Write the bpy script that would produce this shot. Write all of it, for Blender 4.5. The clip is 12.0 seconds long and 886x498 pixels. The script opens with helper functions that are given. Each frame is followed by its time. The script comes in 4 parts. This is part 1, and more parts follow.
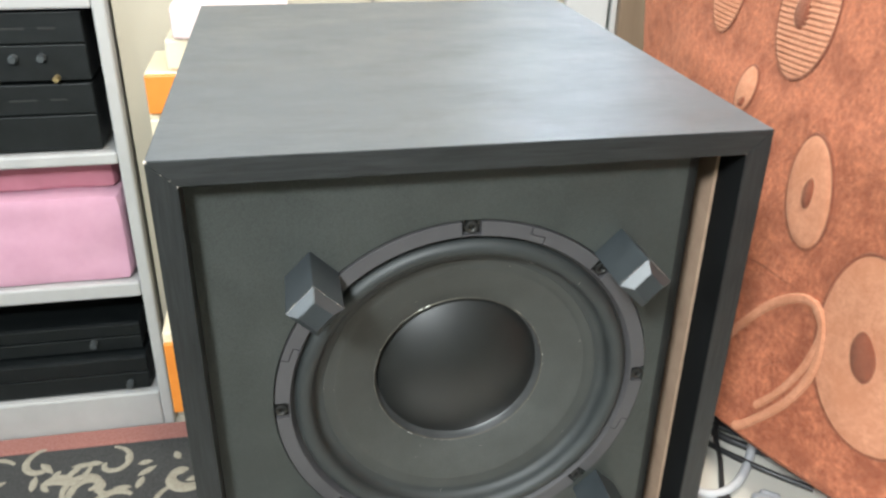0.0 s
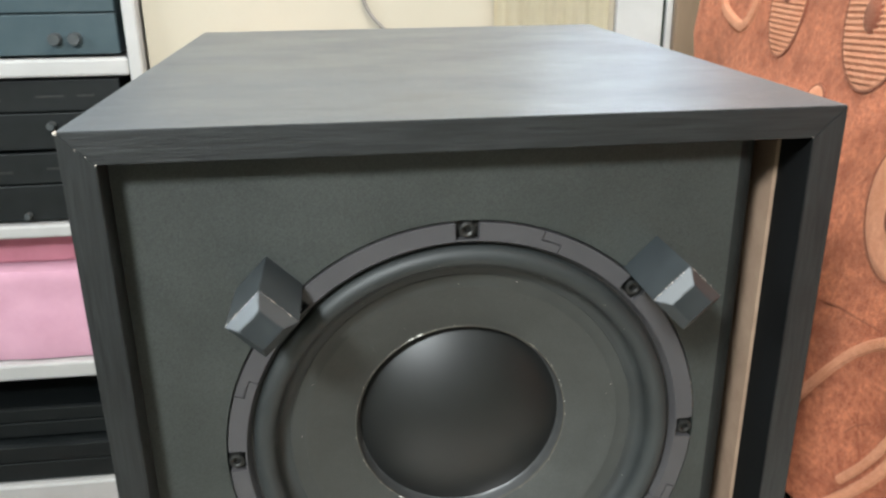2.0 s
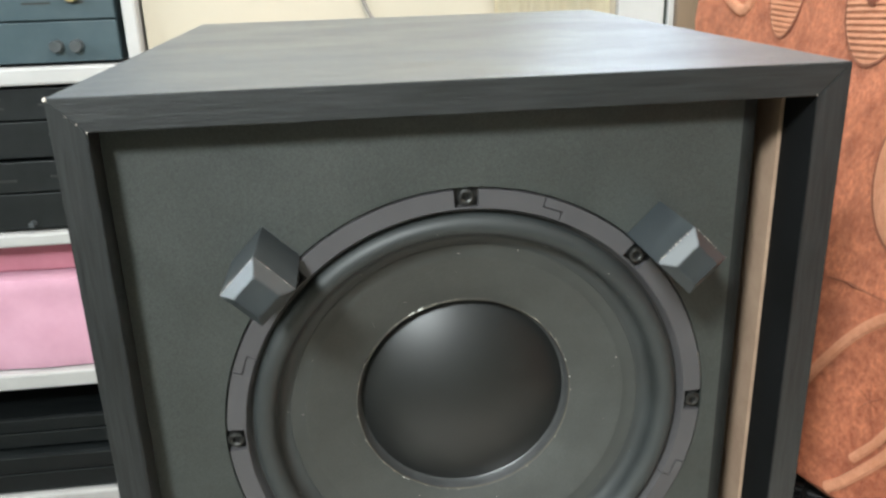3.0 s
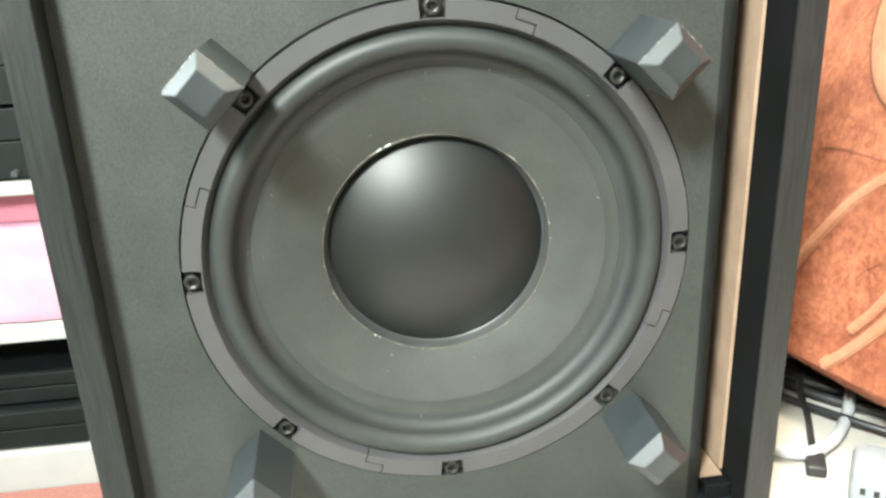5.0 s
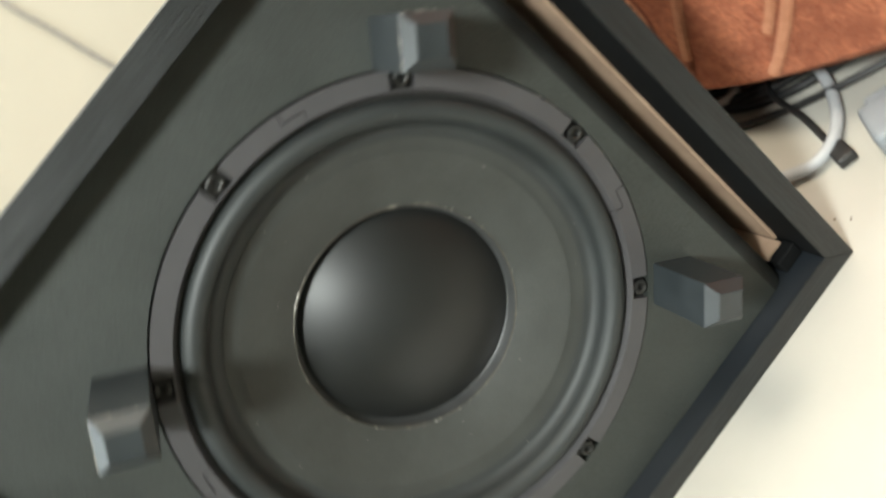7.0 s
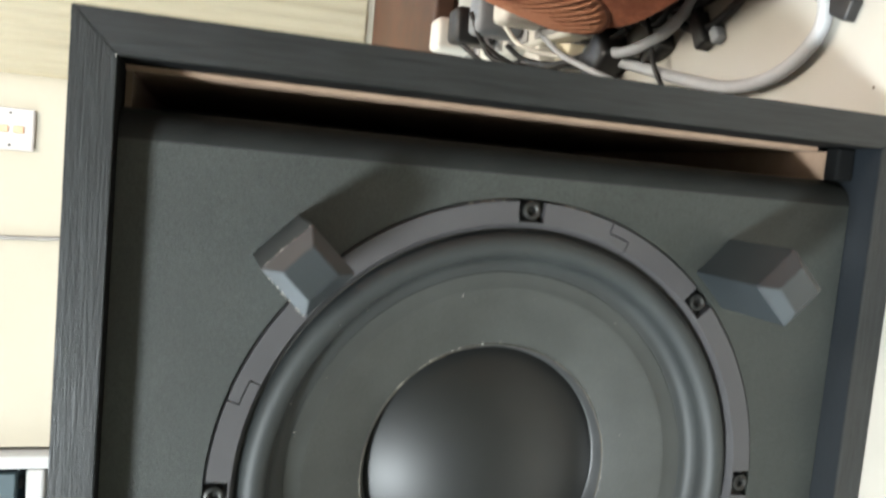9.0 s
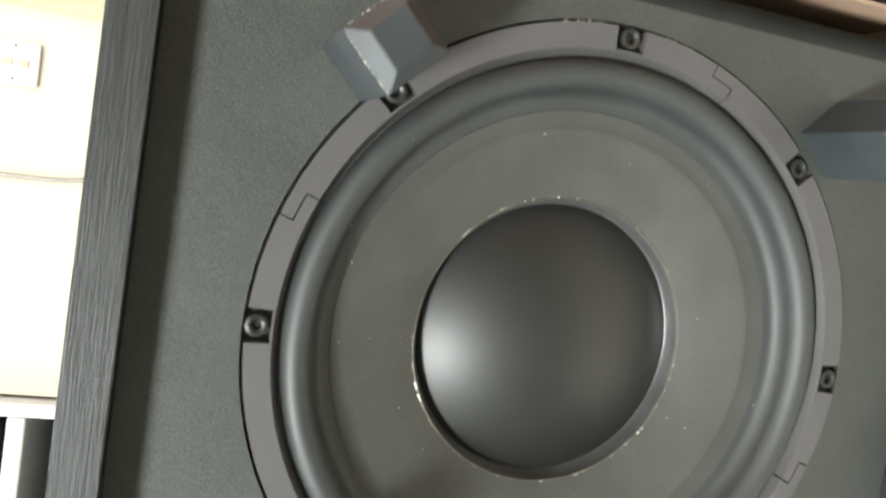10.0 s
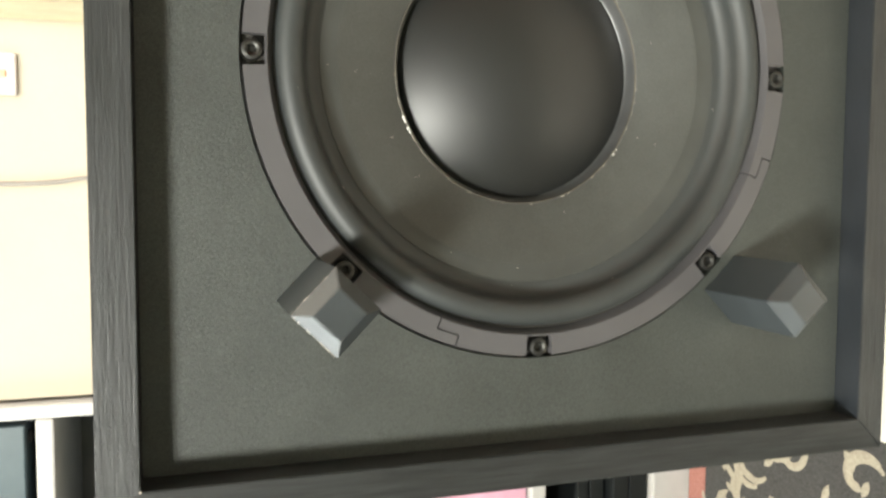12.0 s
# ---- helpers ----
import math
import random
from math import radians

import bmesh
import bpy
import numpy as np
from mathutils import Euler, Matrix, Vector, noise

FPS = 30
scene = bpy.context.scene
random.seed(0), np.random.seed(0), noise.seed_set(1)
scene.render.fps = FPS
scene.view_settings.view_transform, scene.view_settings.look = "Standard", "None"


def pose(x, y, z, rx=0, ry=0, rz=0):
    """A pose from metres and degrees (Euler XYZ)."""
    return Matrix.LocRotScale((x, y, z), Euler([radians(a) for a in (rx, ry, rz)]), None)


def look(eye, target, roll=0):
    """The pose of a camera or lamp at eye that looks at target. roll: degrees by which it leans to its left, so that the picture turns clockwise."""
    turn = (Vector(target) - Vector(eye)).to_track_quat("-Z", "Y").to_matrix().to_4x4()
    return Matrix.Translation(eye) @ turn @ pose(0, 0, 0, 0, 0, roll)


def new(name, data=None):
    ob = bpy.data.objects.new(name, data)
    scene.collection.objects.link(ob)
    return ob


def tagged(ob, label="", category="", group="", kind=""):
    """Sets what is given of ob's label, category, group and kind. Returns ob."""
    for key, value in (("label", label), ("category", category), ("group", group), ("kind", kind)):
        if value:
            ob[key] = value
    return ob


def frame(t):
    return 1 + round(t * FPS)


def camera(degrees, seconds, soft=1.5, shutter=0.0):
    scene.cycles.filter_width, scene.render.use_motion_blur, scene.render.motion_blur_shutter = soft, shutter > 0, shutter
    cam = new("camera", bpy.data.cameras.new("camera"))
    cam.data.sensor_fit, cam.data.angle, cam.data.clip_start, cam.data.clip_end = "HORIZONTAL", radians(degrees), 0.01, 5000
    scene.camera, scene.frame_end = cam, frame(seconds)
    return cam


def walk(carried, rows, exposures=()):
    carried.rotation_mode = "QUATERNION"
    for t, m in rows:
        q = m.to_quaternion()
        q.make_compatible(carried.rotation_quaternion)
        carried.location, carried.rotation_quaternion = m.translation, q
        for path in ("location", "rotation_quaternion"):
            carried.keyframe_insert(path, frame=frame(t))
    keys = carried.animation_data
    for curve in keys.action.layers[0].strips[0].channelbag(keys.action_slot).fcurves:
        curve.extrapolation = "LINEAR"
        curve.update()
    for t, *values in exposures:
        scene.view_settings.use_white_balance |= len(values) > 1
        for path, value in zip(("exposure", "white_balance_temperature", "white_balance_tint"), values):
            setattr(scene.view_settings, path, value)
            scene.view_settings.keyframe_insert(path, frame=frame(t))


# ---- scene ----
cam = camera(57.0, 12.0, soft=2.5, shutter=0.5)
PATH = [
    (0, (-0.104, -0.418, 0.515), (0.245, 1.328, -0.398), 1.0),
    (0.5, (-0.093, -0.395, 0.497), (0.203, 1.384, -0.368), 0.7),
    (1, (-0.075, -0.368, 0.469), (0.167, 1.453, -0.321), -0.1),
    (1.5, (-0.065, -0.36, 0.447), (0.163, 1.484, -0.293), -0.3),
    (2, (-0.056, -0.358, 0.433), (0.163, 1.502, -0.267), -0.6),
    (2.5, (-0.054, -0.359, 0.425), (0.157, 1.512, -0.247), -1.0),
    (2.7, (-0.054, -0.359, 0.42), (0.154, 1.514, -0.251), -1.3),
    (4.5, (-0.038, -0.355, 0.35), (0.159, 1.507, -0.354), -3.0),
    (5, (-0.041, -0.36, 0.33), (0.163, 1.499, -0.381), -2.5),
    (5.5, (-0.041, -0.364, 0.314), (0.163, 1.49, -0.409), -3.0),
    (6, (-0.037, -0.362, 0.306), (0.164, 1.481, -0.444), -9.3),
    (6.5, (-0.037, -0.36, 0.325), (0.13, 1.472, -0.46), -23.1),
    (6.8, (-0.02, -0.345, 0.349), (0.144, 1.467, -0.482), -39.3),
    (7, (0.024, -0.339, 0.361), (0.094, 1.48, -0.47), -52.1),
    (7.2, (0.053, -0.326, 0.369), (0.088, 1.479, -0.492), -61.3),
    (8.8, (0.144, -0.299, 0.316), (-0.036, 1.598, -0.292), -86.0),
    (9, (0.134, -0.305, 0.317), (-0.048, 1.597, -0.274), -86.3),
    (9.5, (0.098, -0.293, 0.313), (-0.086, 1.612, -0.267), -84.8),
    (10, (0.058, -0.265, 0.331), (-0.103, 1.631, -0.284), -82.5),
    (10.5, (0.042, -0.271, 0.326), (-0.118, 1.622, -0.301), -82.6),
    (11, (0.018, -0.274, 0.319), (-0.17, 1.617, -0.306), -84.7),
    (11.5, (-0.02, -0.292, 0.323), (-0.234, 1.598, -0.296), -87.6),
    (12, (-0.055, -0.31, 0.331), (-0.191, 1.586, -0.291), -91.0),
]
EXPOSURE = [(0.0, -0.17, 6750, 10.5), (1.0, -0.33, 6800, 11), (2.7, -0.29, 6800, 10), (4.5, 0.80, 7000, 5), (5.0, 0.84, 7100, 5), (5.8, 0.76, 7150, 5), (6.6, 0.40, 7400, 7), (7.2, -0.52, 7000, 7.5),
            (8.8, -0.08, 6650, 9), (9.6, 0.08, 6750, 10), (10.0, 0.40, 7200, 11), (10.5, 0.42, 7450, 11), (11.2, 0.52, 7400, 12), (12.0, 0.27, 7750, 11)]
walk(cam, [(t, look(eye, target, roll)) for t, eye, target, roll in PATH], EXPOSURE)

# ---------------- light ----------------
world = bpy.data.worlds.new("room_air")
scene.world = world
world.use_nodes = True
world.node_tree.nodes["Background"].inputs[0].default_value = (0.9, 0.95, 1.0, 1)
world.node_tree.nodes["Background"].inputs[1].default_value = 0.025


def area_lamp(name, m, energy, color, sx, sy, shape="RECTANGLE"):
    data = bpy.data.lights.new(name, "AREA")
    data.shape, data.size, data.size_y, data.energy, data.color = shape, sx, sy, energy, color
    ob = new(name, data)
    ob.matrix_world = m
    return ob


# the key: a cool hanging lamp ahead of the box, high on the left of it
area_lamp("hanging_lamp_light", look((-0.69, -1.16, 1.36), (0, 0, 0.18)), 80, (0.83, 0.92, 0.98), 0.30, 0.30, "DISK")
# the warm bulb light that fills the room from the ceiling
area_lamp("room_lamp_light", look((0.46, 0.04, 1.9), (0.34, 0.2, 0)), 45, (1.0, 0.94, 0.84), 0.7, 0.7)
# unseen cool light added high at the far left wall, for the feet's chamfers
area_lamp("added_west_light", look((-3.05, 0.25, 1.84), (0, 0.1, 0.3)), 34, (0.72, 0.86, 1.0), 1.2, 0.22)
# unseen lights added by the side walls; their ceiling wash mirrors in the feet
area_lamp("added_west_ceiling_wash", look((-2.75, -0.3, 1.45), (-1.5, -0.3, 1.95)), 58, (0.74, 0.87, 1.0), 1.2, 0.1)
area_lamp("added_east_ceiling_wash", look((2.75, -0.3, 1.45), (1.5, -0.3, 1.95)), 62, (0.74, 0.87, 1.0), 1.2, 0.1)
# added light by the back wall, out of view, for the top board's sheen
area_lamp("added_sheen_light", look((0.46, 1.20, 0.79), (0.15, 0.1, 0.35)), 2.6, (0.62, 0.78, 1.0), 0.36, 0.06)


# ---------------- materials ----------------
def material(name):
    m = bpy.data.materials.new(name)
    m.use_nodes = True
    t = m.node_tree
    return m, t, t.nodes["Principled BSDF"]


def node(t, kind, **values):
    n = t.nodes.new(kind)
    for k, v in values.items():
        n.inputs[k.replace("_", " ")].default_value = v
    return n


def coords(t, scale=(1, 1, 1)):
    c, m = t.nodes.new("ShaderNodeTexCoord"), t.nodes.new("ShaderNodeMapping")
    m.inputs["Scale"].default_value = scale
    t.links.new(c.outputs["Object"], m.inputs["Vector"])
    return m.outputs["Vector"]


def ramp(t, fac, a, b, p0=0.3, p1=0.7):
    r = t.nodes.new("ShaderNodeValToRGB")
    r.color_ramp.elements[0].position, r.color_ramp.elements[1].position = p0, p1
    r.color_ramp.elements[0].color, r.color_ramp.elements[1].color = (*a, 1), (*b, 1)
    t.links.new(fac, r.inputs["Fac"])
    return r.outputs["Color"]


def surface(name, a, b, rough=0.6, scale=40.0, stretch=(1, 1, 1), bump=0.1, fine=600.0, spec=0.5, rough2=None, metal=0.0, dist=0.0006, sheen=0.0, speck=0.0):
    """Colour between a and b by a coarse noise, fine relief by a second, finer one, gloss by both."""
    m, t, p = material(name)
    v = coords(t, stretch)
    n1 = node(t, "ShaderNodeTexNoise", Scale=scale, Detail=6.0, Roughness=0.6)
    n2 = node(t, "ShaderNodeTexNoise", Scale=fine, Detail=3.0, Roughness=0.6)
    for n in (n1, n2):
        t.links.new(v, n.inputs["Vector"])
    tone = ramp(t, n1.outputs["Fac"], a, b)
    if speck:
        by = node(t, "ShaderNodeMapRange")
        by.inputs["From Min"].default_value, by.inputs["From Max"].default_value = 0.3, 0.7
        by.inputs["To Min"].default_value, by.inputs["To Max"].default_value = 1 - speck, 1 + speck
        t.links.new(n2.outputs["Fac"], by.inputs["Value"])
        scaled = t.nodes.new("ShaderNodeVectorMath")
        scaled.operation = "SCALE"
        t.links.new(tone, scaled.inputs[0]), t.links.new(by.outputs["Result"], scaled.inputs["Scale"])
        tone = scaled.outputs["Vector"]
    t.links.new(tone, p.inputs["Base Color"])
    r = node(t, "ShaderNodeMapRange")
    r.inputs["To Min"].default_value, r.inputs["To Max"].default_value = rough, rough2 or min(1, rough + 0.12)
    t.links.new(n1.outputs["Fac"], r.inputs["Value"])
    t.links.new(r.outputs["Result"], p.inputs["Roughness"])
    bn = node(t, "ShaderNodeBump", Strength=bump, Distance=dist)
    t.links.new(n2.outputs["Fac"], bn.inputs["Height"])
    t.links.new(bn.outputs["Normal"], p.inputs["Normal"])
    p.inputs["Metallic"].default_value = metal
    p.inputs["Specular IOR Level"].default_value = spec
    p.inputs["Sheen Weight"].default_value = sheen
    return m


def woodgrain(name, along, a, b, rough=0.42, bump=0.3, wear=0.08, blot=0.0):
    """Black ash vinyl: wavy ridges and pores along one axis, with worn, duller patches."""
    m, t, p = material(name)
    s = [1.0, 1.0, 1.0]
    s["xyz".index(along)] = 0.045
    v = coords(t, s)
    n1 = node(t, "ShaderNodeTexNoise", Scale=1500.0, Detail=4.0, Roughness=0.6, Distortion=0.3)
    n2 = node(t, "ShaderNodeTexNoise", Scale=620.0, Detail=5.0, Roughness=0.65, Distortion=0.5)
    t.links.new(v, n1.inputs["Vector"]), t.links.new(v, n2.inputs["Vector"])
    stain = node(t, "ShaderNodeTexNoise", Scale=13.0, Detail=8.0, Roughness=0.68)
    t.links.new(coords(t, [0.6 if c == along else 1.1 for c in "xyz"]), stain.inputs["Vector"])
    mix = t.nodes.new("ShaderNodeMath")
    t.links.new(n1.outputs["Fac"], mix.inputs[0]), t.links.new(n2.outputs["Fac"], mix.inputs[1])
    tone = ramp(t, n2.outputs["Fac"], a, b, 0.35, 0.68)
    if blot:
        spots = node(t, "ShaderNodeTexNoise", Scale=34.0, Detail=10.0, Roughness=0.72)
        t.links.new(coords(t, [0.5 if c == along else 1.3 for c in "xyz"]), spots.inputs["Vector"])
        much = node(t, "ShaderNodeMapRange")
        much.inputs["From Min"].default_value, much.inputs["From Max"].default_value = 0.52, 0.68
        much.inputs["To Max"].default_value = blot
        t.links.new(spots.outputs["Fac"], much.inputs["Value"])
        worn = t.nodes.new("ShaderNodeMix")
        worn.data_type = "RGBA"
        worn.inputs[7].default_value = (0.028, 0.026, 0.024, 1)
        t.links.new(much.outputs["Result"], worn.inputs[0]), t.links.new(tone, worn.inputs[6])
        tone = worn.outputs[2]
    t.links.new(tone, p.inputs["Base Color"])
    r = node(t, "ShaderNodeMapRange")
    r.inputs["From Min"].default_value, r.inputs["From Max"].default_value = 0.35, 0.65
    r.inputs["To Min"].default_value, r.inputs["To Max"].default_value = rough - wear, rough + wear
    t.links.new(stain.outputs["Fac"], r.inputs["Value"])
    t.links.new(r.outputs["Result"], p.inputs["Roughness"])
    bn = node(t, "ShaderNodeBump", Strength=bump, Distance=0.0009)
    t.links.new(mix.outputs[0], bn.inputs["Height"])
    t.links.new(bn.outputs["Normal"], p.inputs["Normal"])
    return m


# the top's cool reflected light is put into its pale blue-grey colour
GRAIN_TOP = woodgrain("black_ash_top_sheen", "x", (0.070, 0.080, 0.091), (0.094, 0.106, 0.118), 0.39, 0.16, 0.06, 0.34)
GRAIN_X = woodgrain("black_ash_across", "x", (0.0072, 0.0079, 0.0081), (0.0215, 0.0234, 0.0236), 0.46, 0.28)
GRAIN_Z = woodgrain("black_ash_upright", "z", (0.0072, 0.0079, 0.0081), (0.0215, 0.0234, 0.0236), 0.46, 0.28)
BAFFLE = surface("baffle_paint", (0.0245, 0.0280, 0.0248), (0.0335, 0.0378, 0.0336), 0.48, 30, bump=0.6, fine=1900, dist=0.0005, speck=0.5, spec=0.5)
MDF = surface("raw_fibreboard", (0.275, 0.180, 0.122), (0.36, 0.248, 0.172), 0.8, 60, bump=0.2, fine=1500)
# fibreboard in the slot's upper shade, darkened in the colour
MDF_SHADE = surface("shaded_fibreboard", (0.13, 0.09, 0.058), (0.19, 0.135, 0.09), 0.8, 60, bump=0.2, fine=1500)
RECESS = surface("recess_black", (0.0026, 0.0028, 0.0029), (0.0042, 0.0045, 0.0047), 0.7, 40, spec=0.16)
# blue of the reflected cool light, put into the bottom board's colour
GLOSS = surface("bottom_board_sheen", (0.0075, 0.0098, 0.0125), (0.0135, 0.0172, 0.0215), 0.34, 60, (0.3, 1, 1), spec=0.7, bump=0.2, fine=700)
# front board colour darkened for the shade along the slot
EDGE_SHADE = surface("shaded_slot_edge", (0.0090, 0.0100, 0.0095), (0.0150, 0.0165, 0.0155), 0.6, 60, bump=0.4, fine=1500, dist=0.0004, spec=0.3)
# shade deep in the port, put into a near-black colour
INNER = surface("port_depth_dark", (0.010, 0.010, 0.010), (0.018, 0.017, 0.016), 0.8, 40)
RING = surface("ring_plastic", (0.049, 0.0466, 0.0486), (0.060, 0.0572, 0.0594), 0.5, 25, bump=0.15, fine=2500, dist=0.0002)
RUBBER = surface("surround_rubber", (0.0125, 0.0150, 0.0148), (0.020, 0.0235, 0.0230), 0.54, 30, spec=0.62, bump=0.12, fine=2000, dist=0.0002)
CONE = surface("cone_paper", (0.0305, 0.0322, 0.0287), (0.0430, 0.0452, 0.0405), 0.50, 45, bump=0.4, fine=1500, dist=0.0004, speck=0.22)
DOME = surface("dust_cap", (0.0050, 0.0056, 0.0054), (0.0070, 0.0078, 0.0074), 0.47, 20, bump=0.05, fine=1500, dist=0.0002, spec=0.56, rough2=0.50)
FLANGE = surface("glued_flange", (0.0270, 0.0287, 0.0258), (0.0375, 0.0397, 0.0360), 0.48, 45, bump=0.3, fine=1500, dist=0.0003)
# light on the step round the cap, put into a lighter grey
LIP = surface("lit_grey_lip", (0.034, 0.035, 0.035), (0.052, 0.053, 0.053), 0.36, 60, spec=0.7, bump=0.1, fine=1500, dist=0.0002)
PEG = surface("peg_plastic", (0.0145, 0.0185, 0.0208), (0.0225, 0.0280, 0.0310), 0.36, 60, spec=0.72, bump=0.18, fine=900, dist=0.0004)
STEEL = surface("dark_steel", (0.028, 0.028, 0.027), (0.055, 0.054, 0.050), 0.42, 200, metal=0.8, bump=0.1)
BASKET = surface("basket_paint", (0.012, 0.012, 0.011), (0.028, 0.024, 0.02), 0.5, 200)
# the glue beads' glints are put into a near-white colour
GLINT = surface("glue_bead_glint", (0.55, 0.54, 0.50), (0.75, 0.74, 0.70), 0.08, 200, spec=1.0, bump=0.0)
GLUE = surface("dried_glue", (0.16, 0.145, 0.115), (0.36, 0.335, 0.285), 0.12, 200, spec=0.9)
EDGE = surface("raw_paper_edge", (0.045, 0.042, 0.036), (0.105, 0.092, 0.070), 0.6, 90)
CHIP = surface("chipped_edge", (0.32, 0.28, 0.24), (0.55, 0.5, 0.45), 0.7, 300)
PLASTER = surface("pale_green_plaster", (0.62, 0.66, 0.58), (0.68, 0.72, 0.64), 0.75, 3, bump=0.15, fine=90, dist=0.002)
WALL = surface("wall_paint", (0.43, 0.388, 0.312), (0.46, 0.417, 0.339), 0.75, 3, bump=0.15, fine=90, dist=0.002)
CEILING = surface("ceiling_paint", (0.80, 0.78, 0.72), (0.84, 0.82, 0.77), 0.8, 3, bump=0.1, fine=90)
FLOOR = surface("floor_tile", (0.50, 0.45, 0.38), (0.58, 0.53, 0.45), 0.3, 6)
TABLE = surface("table_laminate", (0.42, 0.40, 0.356), (0.455, 0.434, 0.388), 0.42, 12, bump=0.08, fine=400)
WHITE = surface("white_paint", (0.41, 0.405, 0.40), (0.455, 0.45, 0.445), 0.45, 15, bump=0.15, fine=150, dist=0.001)
BACKING = surface("shelf_back_grey", (0.10, 0.10, 0.10), (0.14, 0.14, 0.13), 0.8, 10)
DEVICE = surface("black_device", (0.0042, 0.0060, 0.0066), (0.009, 0.0112, 0.012), 0.42, 30, spec=0.35)
DEVICE_BLUE = surface("blue_grey_device", (0.035, 0.060, 0.072), (0.05, 0.078, 0.09), 0.35, 20)
KNOB = surface("grey_knob", (0.04, 0.047, 0.05), (0.075, 0.083, 0.086), 0.35, 60)
BAR = surface("faded_lettering", (0.016, 0.017, 0.017), (0.028, 0.029, 0.028), 0.5, 60)
BRASS = surface("brass_knob", (0.45, 0.34, 0.16), (0.6, 0.46, 0.24), 0.3, 60, metal=0.8)
PINK = surface("pink_cloth", (0.56, 0.29, 0.39), (0.64, 0.35, 0.46), 0.7, 14, bump=0.3, fine=500, sheen=0.2)
PINK_SHADE = surface("shaded_pink_cloth", (0.46, 0.17, 0.22), (0.55, 0.22, 0.28), 0.8, 14, bump=0.3, fine=500)
PINK_PALE = surface("pale_pink_cloth", (0.75, 0.58, 0.58), (0.82, 0.68, 0.67), 0.8, 14, bump=0.3, fine=500)
ORANGE = surface("orange_plastic", (0.72, 0.22, 0.03), (0.80, 0.28, 0.05), 0.4, 20)
CREAM = surface("cream_plastic", (0.74, 0.65, 0.46), (0.79, 0.70, 0.52), 0.45, 12)
POST = surface("taupe_gloss_wood", (0.135, 0.092, 0.060), (0.185, 0.130, 0.088), 0.28, 30, (1, 1, 0.1))
GREEN_GAP = surface("dark_green_gap", (0.012, 0.022, 0.016), (0.02, 0.034, 0.025), 0.6, 60)
BROWN = surface("dark_brown_wood", (0.050, 0.020, 0.010), (0.11, 0.045, 0.024), 0.4, 30, (1, 1, 0.1))
CURTAIN = surface("pale_yellow_cloth", (0.63, 0.565, 0.415), (0.67, 0.605, 0.455), 0.85, 30, (3, 3, 0.2), bump=0.2, fine=500)
RUG = surface("rug_pile_charcoal", (0.040, 0.041, 0.042), (0.085, 0.085, 0.083), 0.95, 220, bump=0.8, fine=900, dist=0.004)
RUG_CREAM = surface("rug_pile_cream", (0.31, 0.28, 0.22), (0.45, 0.41, 0.33), 0.95, 180, bump=0.8, fine=900, dist=0.003)
RUG_RED = surface("rug_border_red", (0.32, 0.12, 0.10), (0.43, 0.20, 0.17), 0.95, 160, bump=0.8, fine=900, dist=0.003)
GREY_CABLE = surface("grey_cable", (0.36, 0.37, 0.385), (0.43, 0.44, 0.455), 0.45, 60)
BLACK_CABLE = surface("black_cable", (0.012, 0.012, 0.013), (0.022, 0.022, 0.022), 0.4, 60)
PLUG_GREY = surface("grey_plug", (0.22, 0.24, 0.265), (0.28, 0.30, 0.325), 0.4, 40)
PLUG_WHITE = surface("white_plug", (0.72, 0.70, 0.64), (0.80, 0.78, 0.72), 0.35, 40)
YELLOW = surface("yellow_plastic", (0.55, 0.38, 0.06), (0.65, 0.46, 0.10), 0.4, 40)
PLATE = surface("aged_socket_plate", (0.46, 0.42, 0.40), (0.53, 0.49, 0.47), 0.4, 40)
CORD = surface("dull_cord", (0.20, 0.185, 0.17), (0.27, 0.25, 0.235), 0.5, 60)
RED_MARK = surface("red_switch", (0.62, 0.33, 0.20), (0.70, 0.42, 0.27), 0.4, 40)


def plush(name, a, b, c):
    """Velour: brushed pile with cloudy lights and darks at two scales."""
    m, t, p = material(name)
    v = coords(t)
    big = node(t, "ShaderNodeTexNoise", Scale=38.0, Detail=7.0, Roughness=0.7)
    mid = node(t, "ShaderNodeTexNoise", Scale=200.0, Detail=7.0, Roughness=0.82)
    pile = node(t, "ShaderNodeTexNoise", Scale=900.0, Detail=3.0)
    for n in (big, mid, pile):
        t.links.new(v, n.inputs["Vector"])
    mx = t.nodes.new("ShaderNodeMix")
    mx.data_type = "RGBA"
    t.links.new(ramp(t, mid.outputs["Fac"], a, b, 0.38, 0.62), mx.inputs[6])
    mx.inputs[7].default_value = (*c, 1)
    f = node(t, "ShaderNodeMapRange")
    f.inputs["From Min"].default_value, f.inputs["From Max"].default_value = 0.44, 0.64
    f.inputs["To Max"].default_value = 0.80
    t.links.new(big.outputs["Fac"], f.inputs["Value"])
    t.links.new(f.outputs["Result"], mx.inputs[0])
    t.links.new(mx.outputs[2], p.inputs["Base Color"])
    p.inputs["Roughness"].default_value = 0.9
    p.inputs["Sheen Weight"].default_value = 0.22
    p.inputs["Sheen Roughness"].default_value = 0.5
    p.inputs["Sheen Tint"].default_value = (1.0, 0.62, 0.42, 1)
    bn = node(t, "ShaderNodeBump", Strength=0.9, Distance=0.0025)
    add = t.nodes.new("ShaderNodeMath")
    t.links.new(mid.outputs["Fac"], add.inputs[0]), t.links.new(pile.outputs["Fac"], add.inputs[1])
    t.links.new(add.outputs[0], bn.inputs["Height"])
    t.links.new(bn.outputs["Normal"], p.inputs["Normal"])
    return m


